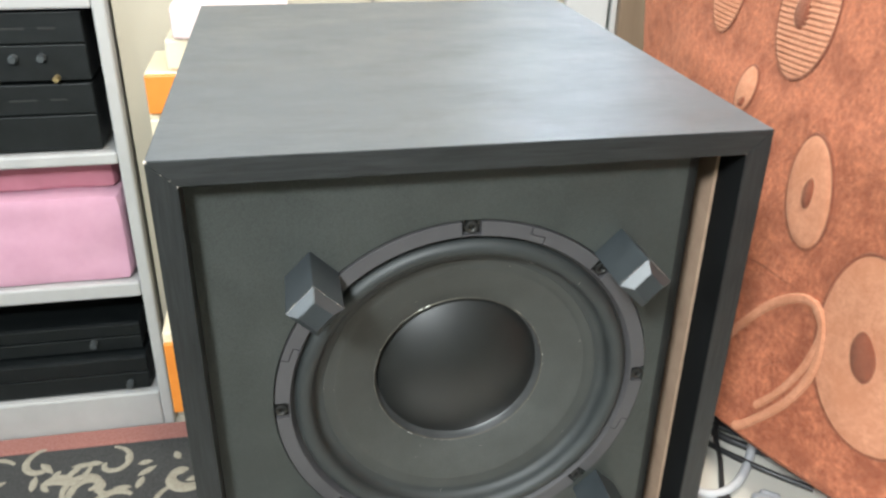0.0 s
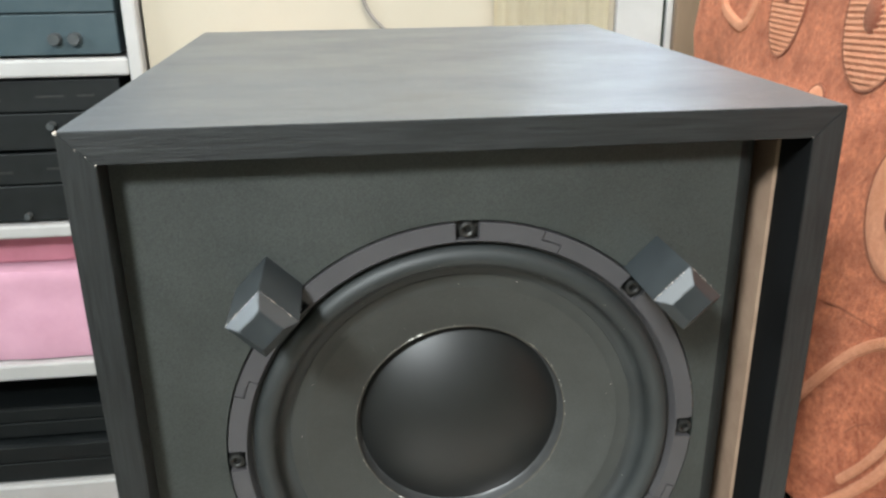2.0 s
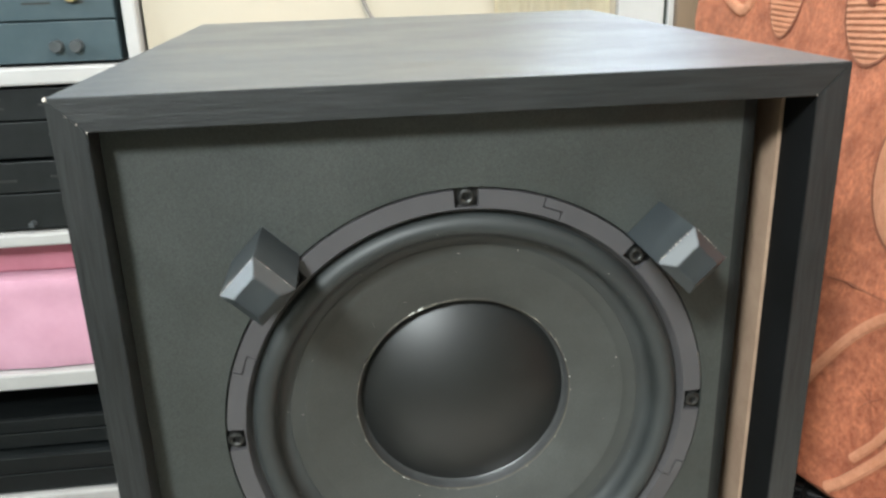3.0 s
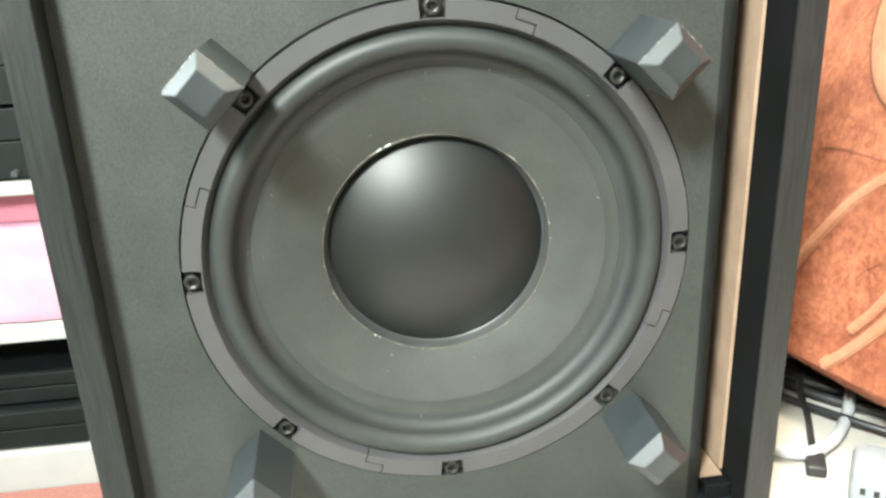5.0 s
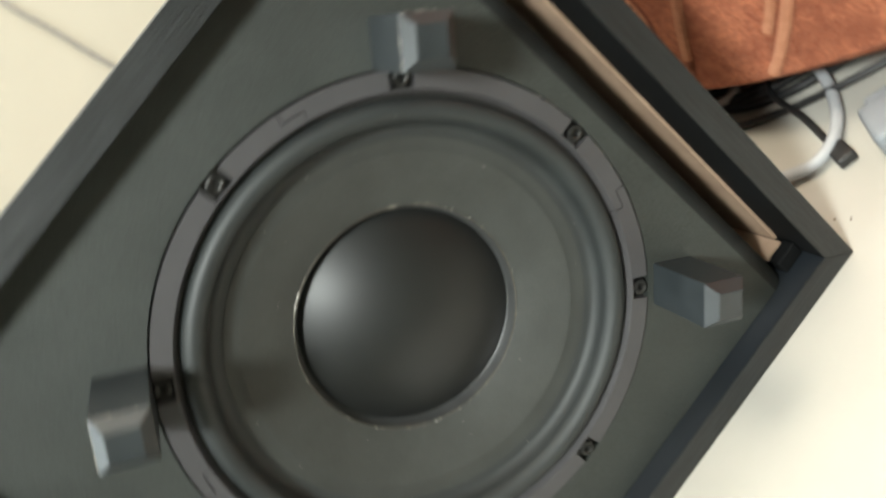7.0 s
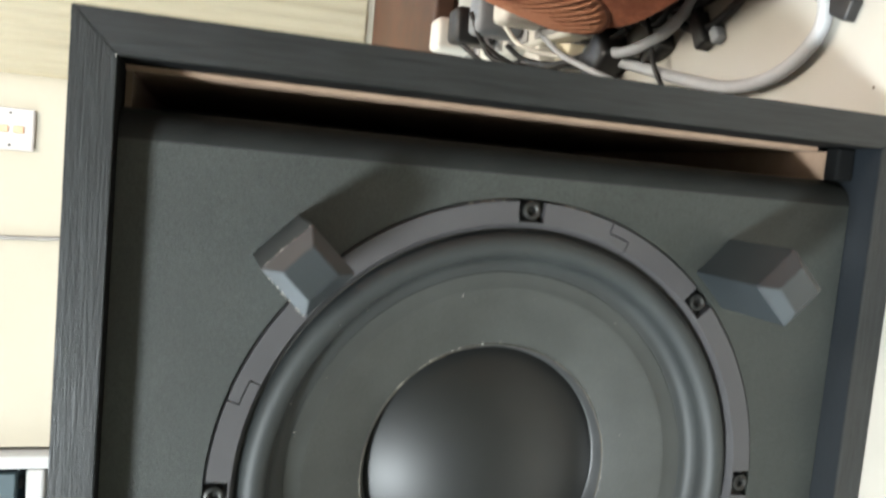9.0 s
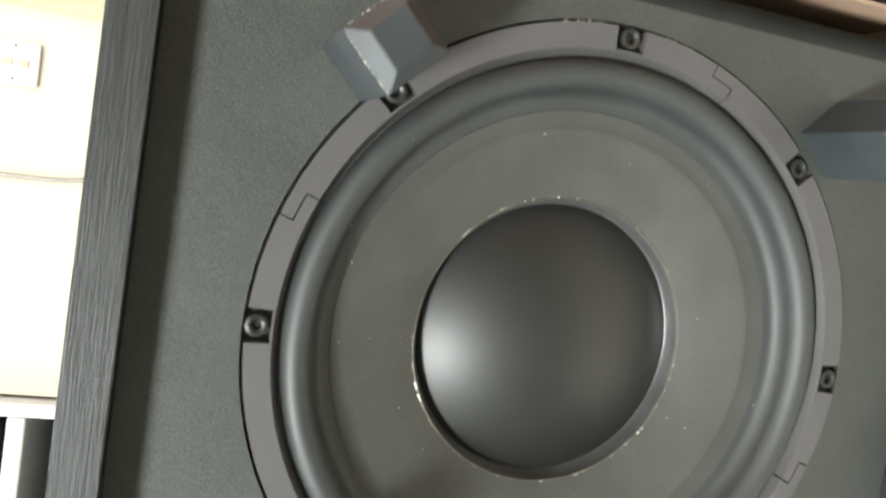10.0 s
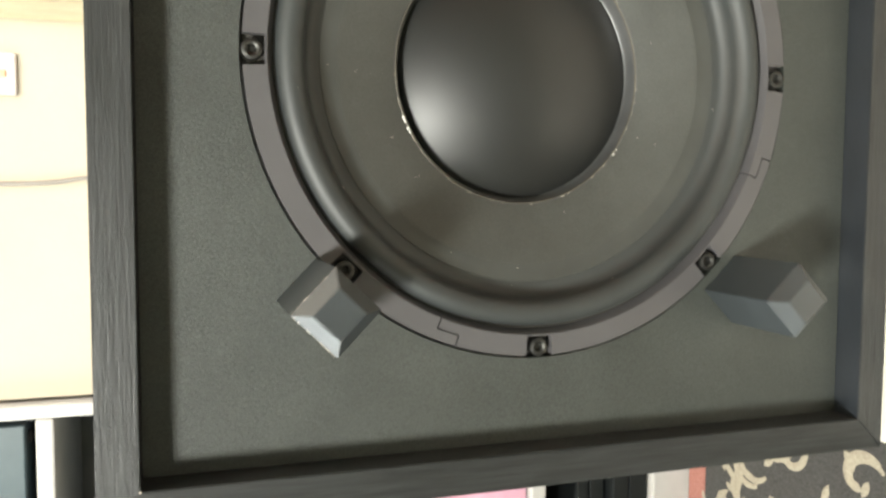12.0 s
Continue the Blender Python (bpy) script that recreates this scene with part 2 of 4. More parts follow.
PLUSH = plush("rust_velour", (0.30, 0.064, 0.026), (0.66, 0.210, 0.100), (0.24, 0.046, 0.016))
PLUSH_LIGHT = plush("apricot_velour", (0.54, 0.205, 0.108), (0.70, 0.315, 0.182), (0.54, 0.200, 0.100))
PLUSH_SHADE = plush("crease_shade_velour", (0.19, 0.040, 0.015), (0.30, 0.070, 0.028), (0.20, 0.040, 0.014))
PLUSH_DARK = plush("maroon_velour", (0.16, 0.035, 0.015), (0.24, 0.06, 0.026), (0.26, 0.065, 0.03))


# ---------------- mesh helpers ----------------
def finish(name, bm, mat, smooth=False):
    bmesh.ops.recalc_face_normals(bm, faces=bm.faces)
    me = bpy.data.meshes.new(name)
    bm.to_mesh(me)
    bm.free()
    me.materials.append(mat)
    if smooth:
        me.shade_smooth()
        me.set_sharp_from_angle(angle=radians(38))
    return me


def part(name, bm, mat, parent, label="", smooth=False):
    ob = new(name, finish(name, bm, mat, smooth))
    ob.parent = parent
    if label:
        ob["label"] = label
    return ob


def solid(name, bm, mat, label, category, kind="", group="", smooth=False):
    return tagged(new(name, finish(name, bm, mat, smooth)), label, category, group, kind)


def holder(name, place, label, category, group=""):
    ob = new(name)
    ob.location = place
    ob.empty_display_size = 0.05
    return tagged(ob, label, category, group)


def box(lo, hi, bevel=0.0, bm=None, seg=2, m=None):
    out = bm or bmesh.new()
    made = bmesh.ops.create_cube(out, size=1)["verts"]
    for v in made:
        v.co = Vector([(l + h) / 2 + c * (h - l) for l, h, c in zip(lo, hi, v.co)])
    if bevel:
        edges = list({e for v in made for e in v.link_edges})
        res = bmesh.ops.bevel(out, geom=edges, offset=bevel, segments=seg, affect="EDGES", profile=0.5)
        made = [v for v in out.verts if v in set(res["verts"]) or v.is_valid] if bm is None else res["verts"]
    if m:
        bmesh.ops.transform(out, matrix=m, verts=made if bm else out.verts)
    return out


def prism(points, y0, y1, bm=None):
    """A flat outline in x, z drawn out from y0 to y1."""
    out = bm or bmesh.new()
    a = [out.verts.new((x, y0, z)) for x, z in points]
    b = [out.verts.new((x, y1, z)) for x, z in points]
    out.faces.new(a), out.faces.new(b[::-1])
    for i in range(len(a)):
        j = (i + 1) % len(a)
        out.faces.new((a[i], b[i], b[j], a[j]))
    return out


def turned(profile, cx, cz, steps=128, bm=None):
    """A profile of (radius, y) turned round the driver's axis."""
    out = bm or bmesh.new()
    rings = []
    for r, y in profile:
        if r < 1e-6:
            rings.append([out.verts.new((cx, y, cz))])
        else:
            rings.append([out.verts.new((cx + r * math.cos(2 * math.pi * k / steps), y, cz + r * math.sin(2 * math.pi * k / steps))) for k in range(steps)])
    for a, b in zip(rings, rings[1:]):
        for k in range(steps):
            j = (k + 1) % steps
            if len(b) == 1:
                out.faces.new((a[k], a[j], b[0]))
            elif len(a) == 1:
                out.faces.new((a[0], b[j], b[k]))
            else:
                out.faces.new((a[k], a[j], b[j], b[k]))
    return out


def spline(points, n=12):
    """Catmull-Rom through the points."""
    p = [Vector(q) for q in points]
    p = [2 * p[0] - p[1], *p, 2 * p[-1] - p[-2]]
    out = []
    for i in range(1, len(p) - 2):
        for k in range(n):
            t = k / n
            a, b, c, d = p[i - 1], p[i], p[i + 1], p[i + 2]
            out.append(0.5 * (2 * b + (c - a) * t + (2 * a - 5 * b + 4 * c - d) * t * t + (3 * b - a - 3 * c + d) * t**3))
    return out + [p[-2]]


def tube(points, radius, sides=10, bm=None, flat=1.0, up=(0, 0, 1), taper=0.0):
    """A round (or flattened) cord along the points, closed at its ends."""
    out = bm or bmesh.new()
    rings = []
    for i, p in enumerate(points):
        d = (points[min(i + 1, len(points) - 1)] - points[max(i - 1, 0)]).normalized()
        u = Vector(up)
        side = d.cross(u)
        side = side.normalized() if side.length > 1e-4 else d.orthogonal().normalized()
        top = side.cross(d)
        r = radius * (1 - taper * abs(2 * i / (len(points) - 1) - 1) ** 3)
        rings.append([out.verts.new(p + side * r * math.cos(2 * math.pi * k / sides) + top * r * flat * math.sin(2 * math.pi * k / sides)) for k in range(sides)])
    for a, b in zip(rings, rings[1:]):
        for k in range(sides):
            j = (k + 1) % sides
            out.faces.new((a[k], a[j], b[j], b[k]))
    out.faces.new(rings[0][::-1]), out.faces.new(rings[-1])
    return out


# ---------------- the room ----------------
FLOOR_Z, CEIL_Z = -0.76, 1.95
solid("floor", box((-3.2, -4.6, FLOOR_Z - 0.1), (3.1, 1.8, FLOOR_Z)), FLOOR, "beige tiled floor of the room", "floor", "structure")
solid("ceiling", box((-3.2, -4.6, CEIL_Z), (3.1, 1.8, CEIL_Z + 0.1)), CEILING, "plain white painted ceiling", "ceiling", "structure")
solid("wall_north", box((-0.416, 1.25, FLOOR_Z), (3.0, 1.7, CEIL_Z)), WALL, "plain cream painted wall behind the table", "wall", "structure")
solid("wall_recess", box((-3.2, 1.70, FLOOR_Z), (3.1, 1.8, CEIL_Z)), WALL, "cream painted wall behind the shelf unit", "wall", "structure")
# unseen walls; their green is picked to tint the driver's reflections
solid("wall_west", box((-3.2, -4.6, FLOOR_Z), (-3.1, 1.70, CEIL_Z)), PLASTER, "plain pale green painted side wall", "wall", "structure")
solid("wall_east", box((3.0, -4.6, FLOOR_Z), (3.1, 1.70, CEIL_Z)), PLASTER, "plain pale green painted side wall", "wall", "structure")
solid("wall_south", box((-3.1, -4.6, FLOOR_Z), (3.0, -4.5, CEIL_Z)), PLASTER, "plain pale green painted wall", "wall", "structure")

# the door frame beside the curtain, on the back wall
door = holder("door_1", (0.58, 1.25, FLOOR_Z), "taupe glossy wooden door frame with white strips beside it", "door frame")
door["kind"] = "structure"
part("frame_post", box((0.008, -0.035, 0), (0.085, -0.001, 2.2), 0.004), POST, door, "glossy taupe wooden post")
part("white_strip", box((-0.105, -0.02, 0.8), (-0.012, -0.001, 2.2), 0.003), WHITE, door, "white painted strip")
part("gap_strip", box((-0.0115, -0.012, 0.8), (-0.0055, -0.001, 2.2)), GREEN_GAP, door, "dark green shadow gap")
part("white_edge", box((-0.005, -0.022, 0.8), (0.0075, -0.001, 2.2), 0.002), WHITE, door, "narrow white edge strip")


def curtain():
    """A pale curtain with soft folds, hanging flat on the wall."""
    bm = bmesh.new()
    nx, nz = 60, 10
    rows = []
    for k in range(nz + 1):
        z = 0.03 + 1.6 * k / nz
        rows.append([bm.verts.new((0.235 + 0.225 * i / nx, 1.238 + 0.002 * math.sin(i * 0.9) + 0.0015 * math.sin(i * 0.37 + 1), z)) for i in range(nx + 1)])
    for a, b in zip(rows, rows[1:]):
        for i in range(nx):
            bm.faces.new((a[i], a[i + 1], b[i + 1], b[i]))
    bmesh.ops.solidify(bm, geom=list(bm.faces), thickness=0.002)
    return solid("curtain", bm, CURTAIN, "pale yellow cloth curtain hanging in soft folds on the wall", "curtain", smooth=True)


curtain()

# the low dark chest behind the table
chest = holder("wooden_chest", (0.62, 1.02, FLOOR_Z), "dark brown wooden chest behind the table against the wall", "chest")
part("body", box((-0.36, -0.20, 0), (0.36, 0.21, 0.745), 0.004), BROWN, chest)
part("lid", box((-0.375, -0.215, 0.745), (0.375, 0.225, 0.775), 0.005), BROWN, chest)

# wall socket with its switch
socket = holder("wall_socket", (0.1425, 1.25, 0.620), "white wall socket plate with reddish switches", "socket")
part("plate", box((-0.0355, -0.009, -0.038), (0.0355, -0.0005, 0.038), 0.004), PLATE, socket)
for sz in (-0.013, 0.011):
    part("switch", box((-0.006, -0.012, sz - 0.009), (0.006, -0.008, sz + 0.009), 0.002), RED_MARK, socket, "orange-red rocker switch")
for sx in (-0.027, 0.027):
    part("screw", turned([(0.0, -0.011), (0.002, -0.011), (0.002, -0.008)], sx, 0.0, 12), STEEL, socket)

# thin cord running down the wall
solid("hanging_cable", tube(spline([(-0.045, 1.246, 1.94), (-0.046, 1.246, 1.2), (-0.043, 1.245, 0.62), (-0.030, 1.245, 0.47), (-0.012, 1.244, 0.335), (0.03, 1.243, 0.275), (0.075, 1.244, 0.22), (0.11, 1.245, 0.05), (0.115, 1.245, -0.3), (0.115, 1.243, -0.7)]), 0.0035, 8), CORD,
      "thin grey cord running down the cream wall", "cable", smooth=True)


# ---------------- the white shelf unit ----------------
def shelf_unit():
    u = holder("shelf_unit", (-0.423, 1.22, FLOOR_Z), "white painted wooden shelf unit holding hi-fi devices", "shelf")
    deep, wide, tall = 0.42, 0.66, 2.30
    for x in (-0.024, -wide):
        part("side_panel", box((x, 0.0, 0.0), (x + 0.024, deep, tall), 0.004), WHITE, u)
    for z0, z1 in ((0.0, 0.098), (0.356, 0.392), (0.664, 0.690), (0.972, 1.004), (1.297, 1.327), (1.70, 1.73), (2.27, 2.30)):
        part("shelf_board", box((-wide + 0.0245, 0.001, z0 + (0.0 if z0 else 0.001)), (-0.0245, deep - 0.012, z1), 0.005), WHITE, u)
    part("back_panel", box((-wide + 0.0245, deep - 0.011, 0.1), (-0.0245, deep - 0.001, tall - 0.04)), BACKING, u, "grey back panel")
    return u


shelf_unit()


def hifi(name, lo, hi, mat, label, knobs=(), category="hi-fi device"):
    """A device with a front plate, a groove, feet and knobs; lo and hi are its corners."""
    dx, dy, dz = (h - l for l, h in zip(lo, hi))
    u = holder(name, ((lo[0] + hi[0]) / 2, lo[1], lo[2]), label, category, "devices in the shelf unit")
    part("body", box((-dx / 2, 0.008, 0.006), (dx / 2, dy, dz), 0.003), mat, u)
    part("front_plate", box((-dx / 2, 0.0, 0.006), (dx / 2, 0.0075, dz * 0.55), 0.002), mat, u)
    part("front_plate", box((-dx / 2, 0.0, dz * 0.55 + 0.003), (dx / 2, 0.0075, dz), 0.002), mat, u)
    for sx in (-1, 1):
        part("foot", turned([(0, 0), (0.012, 0), (0.012, 0.007), (0, 0.007)], 0, 0, 16), BLACK_CABLE, u).matrix_basis = pose(sx * (dx / 2 - 0.03), 0.04, 0, 90)
    for kx, kz, r, km in knobs:
        part("knob", turned([(0, -0.018), (r * 0.9, -0.018), (r, -0.015), (r, 0.0)], kx, kz, 24), km, u, "round control knob", True)
    if dz > 0.1:
        for bx, bz, bl in ((dx * 0.22, dz * 0.78, 0.05), (dx * 0.36, dz * 0.78, 0.03), (-dx * 0.1, dz * 0.74, 0.12)):
            part("label_bar", box((bx - bl / 2, -0.0006, bz - 0.002), (bx + bl / 2, 0.0004, bz + 0.002)), BAR, u, "worn pale lettering bar")
    return u


SY = 1.235
hifi("cassette_deck", (-0.93, SY, 0.070), (-0.472, SY + 0.30, 0.205), DEVICE, "black hi-fi deck with small round knobs on a shelf", [(0.148, 0.052, 0.0075, KNOB), (0.098, 0.052, 0.0075, KNOB), (0.168, 0.012, 0.006, BRASS)])
hifi("amplifier", (-0.935, SY, -0.070), (-0.474, SY + 0.32, 0.069), DEVICE, "deep black amplifier under a deck on a white shelf", [(0.03, 0.018, 0.006, KNOB)])
hifi("video_player", (-0.93, SY, -0.662), (-0.466, SY + 0.30, -0.572), DEVICE, "flat black player at the bottom of the shelf unit", [(0.19, 0.025, 0.008, KNOB)])
hifi("disc_player", (-0.92, SY + 0.03, -0.571), (-0.474, SY + 0.28, -0.498), DEVICE, "flat black disc player lying on another player", [(0.12, 0.03, 0.008, KNOB)])
hifi("receiver", (-0.94, SY, 0.244), (-0.462, SY + 0.30, 0.385), DEVICE_BLUE, "blue-grey receiver with knobs on a white shelf", [(0.13, 0.035, 0.011, KNOB), (0.165, 0.035, 0.011, KNOB), (0.17, 0.125, 0.014, BRASS)])
hifi("equaliser", (-0.94, SY, 0.580), (-0.460, SY + 0.30, 0.78), DEVICE_BLUE, "blue-grey device on an upper white shelf")


def cloth_box(name, lo, hi, mat, label, wave=0.006):
    """A cloth-covered bundle with a rounded, slightly creased front."""
    bm = bmesh.new()
    bmesh.ops.create_cube(bm, size=1)
    bmesh.ops.subdivide_edges(bm, edges=bm.edges, cuts=12, use_grid_fill=True)
    for v in bm.verts:
        c = v.co * 2
        d = max(abs(c.x), abs(c.y), abs(c.z))
        n = 26
        k = (abs(c.x) ** n + abs(c.y) ** n + abs(c.z) ** n) ** (-1 / n) * d
        c = c * k
        p = Vector([(l + h) / 2 + q / 2 * (h - l) for l, h, q in zip(lo, hi, c)])
        w = noise.noise(p * 14) * wave + noise.noise(p * 40) * wave * 0.3
        p.y += w
        p.z += w * 0.4 if c.z > -0.9 else 0
        v.co = p
    return solid(name, bm, mat, label, "cloth", smooth=True)


cloth_box("folded_cloth", (-1.03, SY, -0.3665), (-0.4575, SY + 0.30, -0.168), PINK, "pink folded cloth filling a white shelf")
# shade at the top of the shelf, built as a darker pink layer
cloth_box("folded_cloth", (-1.03, SY + 0.05, -0.168), (-0.470, SY + 0.30, -0.104), PINK_SHADE, "upper part of the pink cloth, coloured rose for the shelf's shade")


# ---------------- the drawer tower between the shelf unit and the table ----------------
def drawer_tower():
    u = holder("drawer_tower", (-0.265, 1.05, FLOOR_Z), "narrow cream plastic drawer tower with orange drawers", "drawer unit")
    part("body", box((-0.082, 0.006, 0.36), (0.10, 0.17, 0.8925), 0.006), CREAM, u)
    part("top_tray", box((-0.040, 0.006, 0.893), (0.10, 0.17, 0.948), 0.006), CREAM, u)
    part("base", box((-0.124, 0.006, 0.155), (0.10, 0.17, 0.3595), 0.006), CREAM, u)
    part("plinth", box((-0.060, 0.012, 0.0), (0.10, 0.17, 0.1545), 0.004), CREAM, u)
    for z0, z1, mat, label in ((0.165, 0.338, ORANGE, "orange plastic drawer"), (0.365, 0.56, CREAM, ""), (0.57, 0.810, CREAM, ""), (0.820, 0.890, ORANGE, "orange plastic drawer")):
        d = part("drawer", box((-0.080 if z0 > 0.36 else -0.122, -0.006, z0), (0.097, 0.0055, z1), 0.003), mat, u, label)
        part("handle", box((-0.03, -0.013, (z0 + z1) / 2 - 0.006), (0.03, -0.0062, (z0 + z1) / 2 + 0.006), 0.003), mat, d)
    return u


drawer_tower()
cloth_box("crumpled_cloth", (-0.290, 1.05, 0.1885), (-0.09, 1.19, 0.243), PINK_PALE, "pale pink crumpled cloth folded on a drawer tower", 0.008)
jar = holder("small_jar", (-0.240, 1.12, 0.2385), "small grey capped jar standing on pale pink cloth", "jar")
part("body", turned([(0, 0), (0.012, 0), (0.0125, 0.002), (0.0125, 0.016), (0.0105, 0.0185), (0, 0.0185)], 0, 0, 24), PLUG_GREY, jar, smooth=True).matrix_basis = pose(0, 0, 0, 90)
part("cap", turned([(0, 0.019), (0.0135, 0.019), (0.0135, 0.030), (0.012, 0.032), (0, 0.032)], 0, 0, 24), KNOB, jar, "dark grey cap", True).matrix_basis = pose(0, 0, 0, 90)


# ---------------- the rug ----------------
def rug():
    u = holder("rug", (-0.6, 0.2, FLOOR_Z), "charcoal rug with cream scrolls and a red border", "rug")
    # reaches unseen under and before the table, to darken the driver's reflections
    part("rug_body", box((-0.95, -2.6, 0.0005), (1.75, 0.955, 0.012), 0.004), RUG, u)
    part("border", box((-0.95, 0.957, 0.0005), (0.60, 1.012, 0.013), 0.004), RUG_RED, u, "faded red border band")
    rnd = random.Random(5)
    bm = bmesh.new()
    cells = [(gx, gy) for gx in range(11) for gy in range(14)]
    cells += [(gx, gy) for gx in range(18) for gy in range(23) if (gx > 10 or gy > 13)]
    for gx, gy in cells:
        steps = 25 if gx < 11 and gy < 14 else 12
        cx, cy = -0.84 + gx * 0.148 + rnd.uniform(-0.02, 0.02), 0.86 - gy * 0.148 + rnd.uniform(-0.02, 0.02)
        for arm in range(3):
            a0, turn, hand = rnd.uniform(0, 6.28), rnd.uniform(3.6, 5.4), rnd.choice((-1, 1))
            pts = []
            for k in range(steps + 1):
                s = k / steps
                r = 0.046 * (1 - s) + 0.008
                ang = a0 + hand * turn * s
                pts.append(Vector((cx + 0.044 * math.cos(a0) + r * math.cos(ang), cy + 0.044 * math.sin(a0) + r * math.sin(ang), 0.012)))
            tube(pts, rnd.uniform(0.0065, 0.0095), 6, bm, 0.25, taper=0.5)
        for leaf in range(5):
            a = rnd.uniform(0, 6.28)
            d = rnd.uniform(0.02, 0.075)
            p = Vector((cx + d * math.cos(a), cy + d * math.sin(a), 0.012))
            q = Vector((math.cos(a + 0.8), math.sin(a + 0.8), 0)) * rnd.uniform(0.014, 0.026)
            tube([p - q, p - q * 0.4, p, p + q * 0.5, p + q], 0.008, 6, bm, 0.25, taper=0.9)
    part("scroll_pattern", bm, RUG_CREAM, u, "cream scroll and leaf motifs", True)["kind"] = "stuff"
    return u


rug()


# ---------------- the table ----------------
def table():
    u = holder("table", (0.33, 0.2, FLOOR_Z), "cream laminate table carrying the loudspeaker and cables", "table")
    part("tabletop", box((-0.508, -0.47, 0.732), (0.62, 0.55, 0.76), 0.003), TABLE, u)
    part("apron", box((-0.46, -0.42, 0.66), (0.57, -0.40, 0.7315)), TABLE, u)
    part("apron", box((-0.46, 0.48, 0.66), (0.57, 0.50, 0.7315)), TABLE, u)
    for x in (-0.46, 0.53):
        for y in (-0.399, 0.439):
            part("leg", box((x, y, 0), (x + 0.04, y + 0.04, 0.7315), 0.003), TABLE, u)
    return u


table()


# ---------------- the subwoofer ----------------
HW, HT, TK, DEEP, BAF = 0.1795, 0.36, 0.0152, 0.425, 0.0150
CX, CZ = 0.0, 0.18
sub = holder("subwoofer", (0, 0, 0), "black wood-grain subwoofer with round driver and square feet, on table", "subwoofer")


def mitred(side):
    """One of the four outer boards; their ends are cut at 45 degrees."""
    o = [(-HW, 0.0), (HW, 0.0), (HW, HT), (-HW, HT)]
    i = [(-HW + TK, TK), (HW - TK, TK), (HW - TK, HT - TK), (-HW + TK, HT - TK)]
    a, b = side, (side + 1) % 4
    bm = prism([o[a], o[b], i[b], i[a]], 0.0, DEEP)
    bmesh.ops.bevel(bm, geom=list(bm.edges), offset=0.0004, segments=2, affect="EDGES")
    return bm


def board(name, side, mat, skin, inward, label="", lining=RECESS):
    """A mitred board with its own finish outside and a lining colour inside the recess."""
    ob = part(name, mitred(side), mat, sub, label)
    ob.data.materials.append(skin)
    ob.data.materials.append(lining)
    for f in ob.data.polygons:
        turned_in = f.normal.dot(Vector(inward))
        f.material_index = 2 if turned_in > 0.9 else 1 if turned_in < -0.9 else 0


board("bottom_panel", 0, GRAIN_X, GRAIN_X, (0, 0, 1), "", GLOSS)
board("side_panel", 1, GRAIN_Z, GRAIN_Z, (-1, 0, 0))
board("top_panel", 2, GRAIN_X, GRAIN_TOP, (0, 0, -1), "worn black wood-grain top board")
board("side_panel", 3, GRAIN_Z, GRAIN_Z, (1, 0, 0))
part("back_panel", box((-HW + TK + 0.0005, DEEP - 0.018, TK + 0.0005), (HW - TK - 0.0005, DEEP - 0.003, HT - TK - 0.0005)), BAFFLE, sub)


def baffle():
    """The recessed front board with the driver's round cut-out; the slot stays open beside it."""
    bm = bmesh.new()
    x0, x1, z0, z1 = -HW + TK + 0.0003, 0.13645, TK + 0.0003, HT - TK - 0.0003
    n, r = 96, 0.1270
    front, back = [], []
    for y, rows in ((BAF, front), (BAF + 0.016, back)):
        inner, outer = [], []
        for k in range(n):
            a = 2 * math.pi * (k + 0.5) / n
            c, s = math.cos(a), math.sin(a)
            inner.append(bm.verts.new((CX + r * c, y, CZ + r * s)))
            reach = min((x1 - CX if c > 0 else CX - x0) / max(abs(c), 1e-6), (z1 - CZ if s > 0 else CZ - z0) / max(abs(s), 1e-6))
            outer.append(bm.verts.new((CX + reach * c, y, CZ + reach * s)))
        rows += [inner, outer]
    for rows in (front, back):
        for cx, cz in ((x0, z0), (x1, z0), (x1, z1), (x0, z1)):
            near = min(rows[1], key=lambda v: (v.co.x - cx) ** 2 + (v.co.z - cz) ** 2)
            near.co.x, near.co.z = cx, cz
    for k in range(n):
        j = (k + 1) % n
        for rows in (front, back):
            bm.faces.new((rows[0][k], rows[0][j], rows[1][j], rows[1][k]))
        bm.faces.new((front[0][k], back[0][k], back[0][j], front[0][j]))
        bm.faces.new((front[1][k], front[1][j], back[1][j], back[1][k]))
    return bm


part("baffle", baffle(), BAFFLE, sub, "matte dark grey textured front board")
# shade at the slot's foot is put into this block's dark colour
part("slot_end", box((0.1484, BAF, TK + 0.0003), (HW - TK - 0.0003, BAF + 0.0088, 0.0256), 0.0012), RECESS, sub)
edge = [(0.1362, BAF + 0.0163), (0.1362, BAF)] + [(0.1362 + 0.0120 * math.sin(math.pi / 2 * k / 12), BAF + 0.0140 * (1 - math.cos(math.pi / 2 * k / 12))) for k in range(1, 13)] + [(0.1482, BAF + 0.0163)]
bm = bmesh.new()
lo, hi = ([bm.verts.new((x, y, z)) for x, y in edge] for z in (TK + 0.0003, HT - TK - 0.0003))
bm.faces.new(lo), bm.faces.new(hi[::-1])
for k in range(len(edge)):
    bm.faces.new((lo[k], hi[k], hi[(k + 1) % len(edge)], lo[(k + 1) % len(edge)]))
part("slot_edge", bm, EDGE_SHADE, sub, "rounded edge of the front board beside the slot", True)
port = part("port_duct", box((HW - TK - 0.0022, 0.028, 0.0266), (HW - TK - 0.0003, 0.30, HT - TK - 0.0006)), MDF, sub, "raw tan fibreboard lining of the slot port")
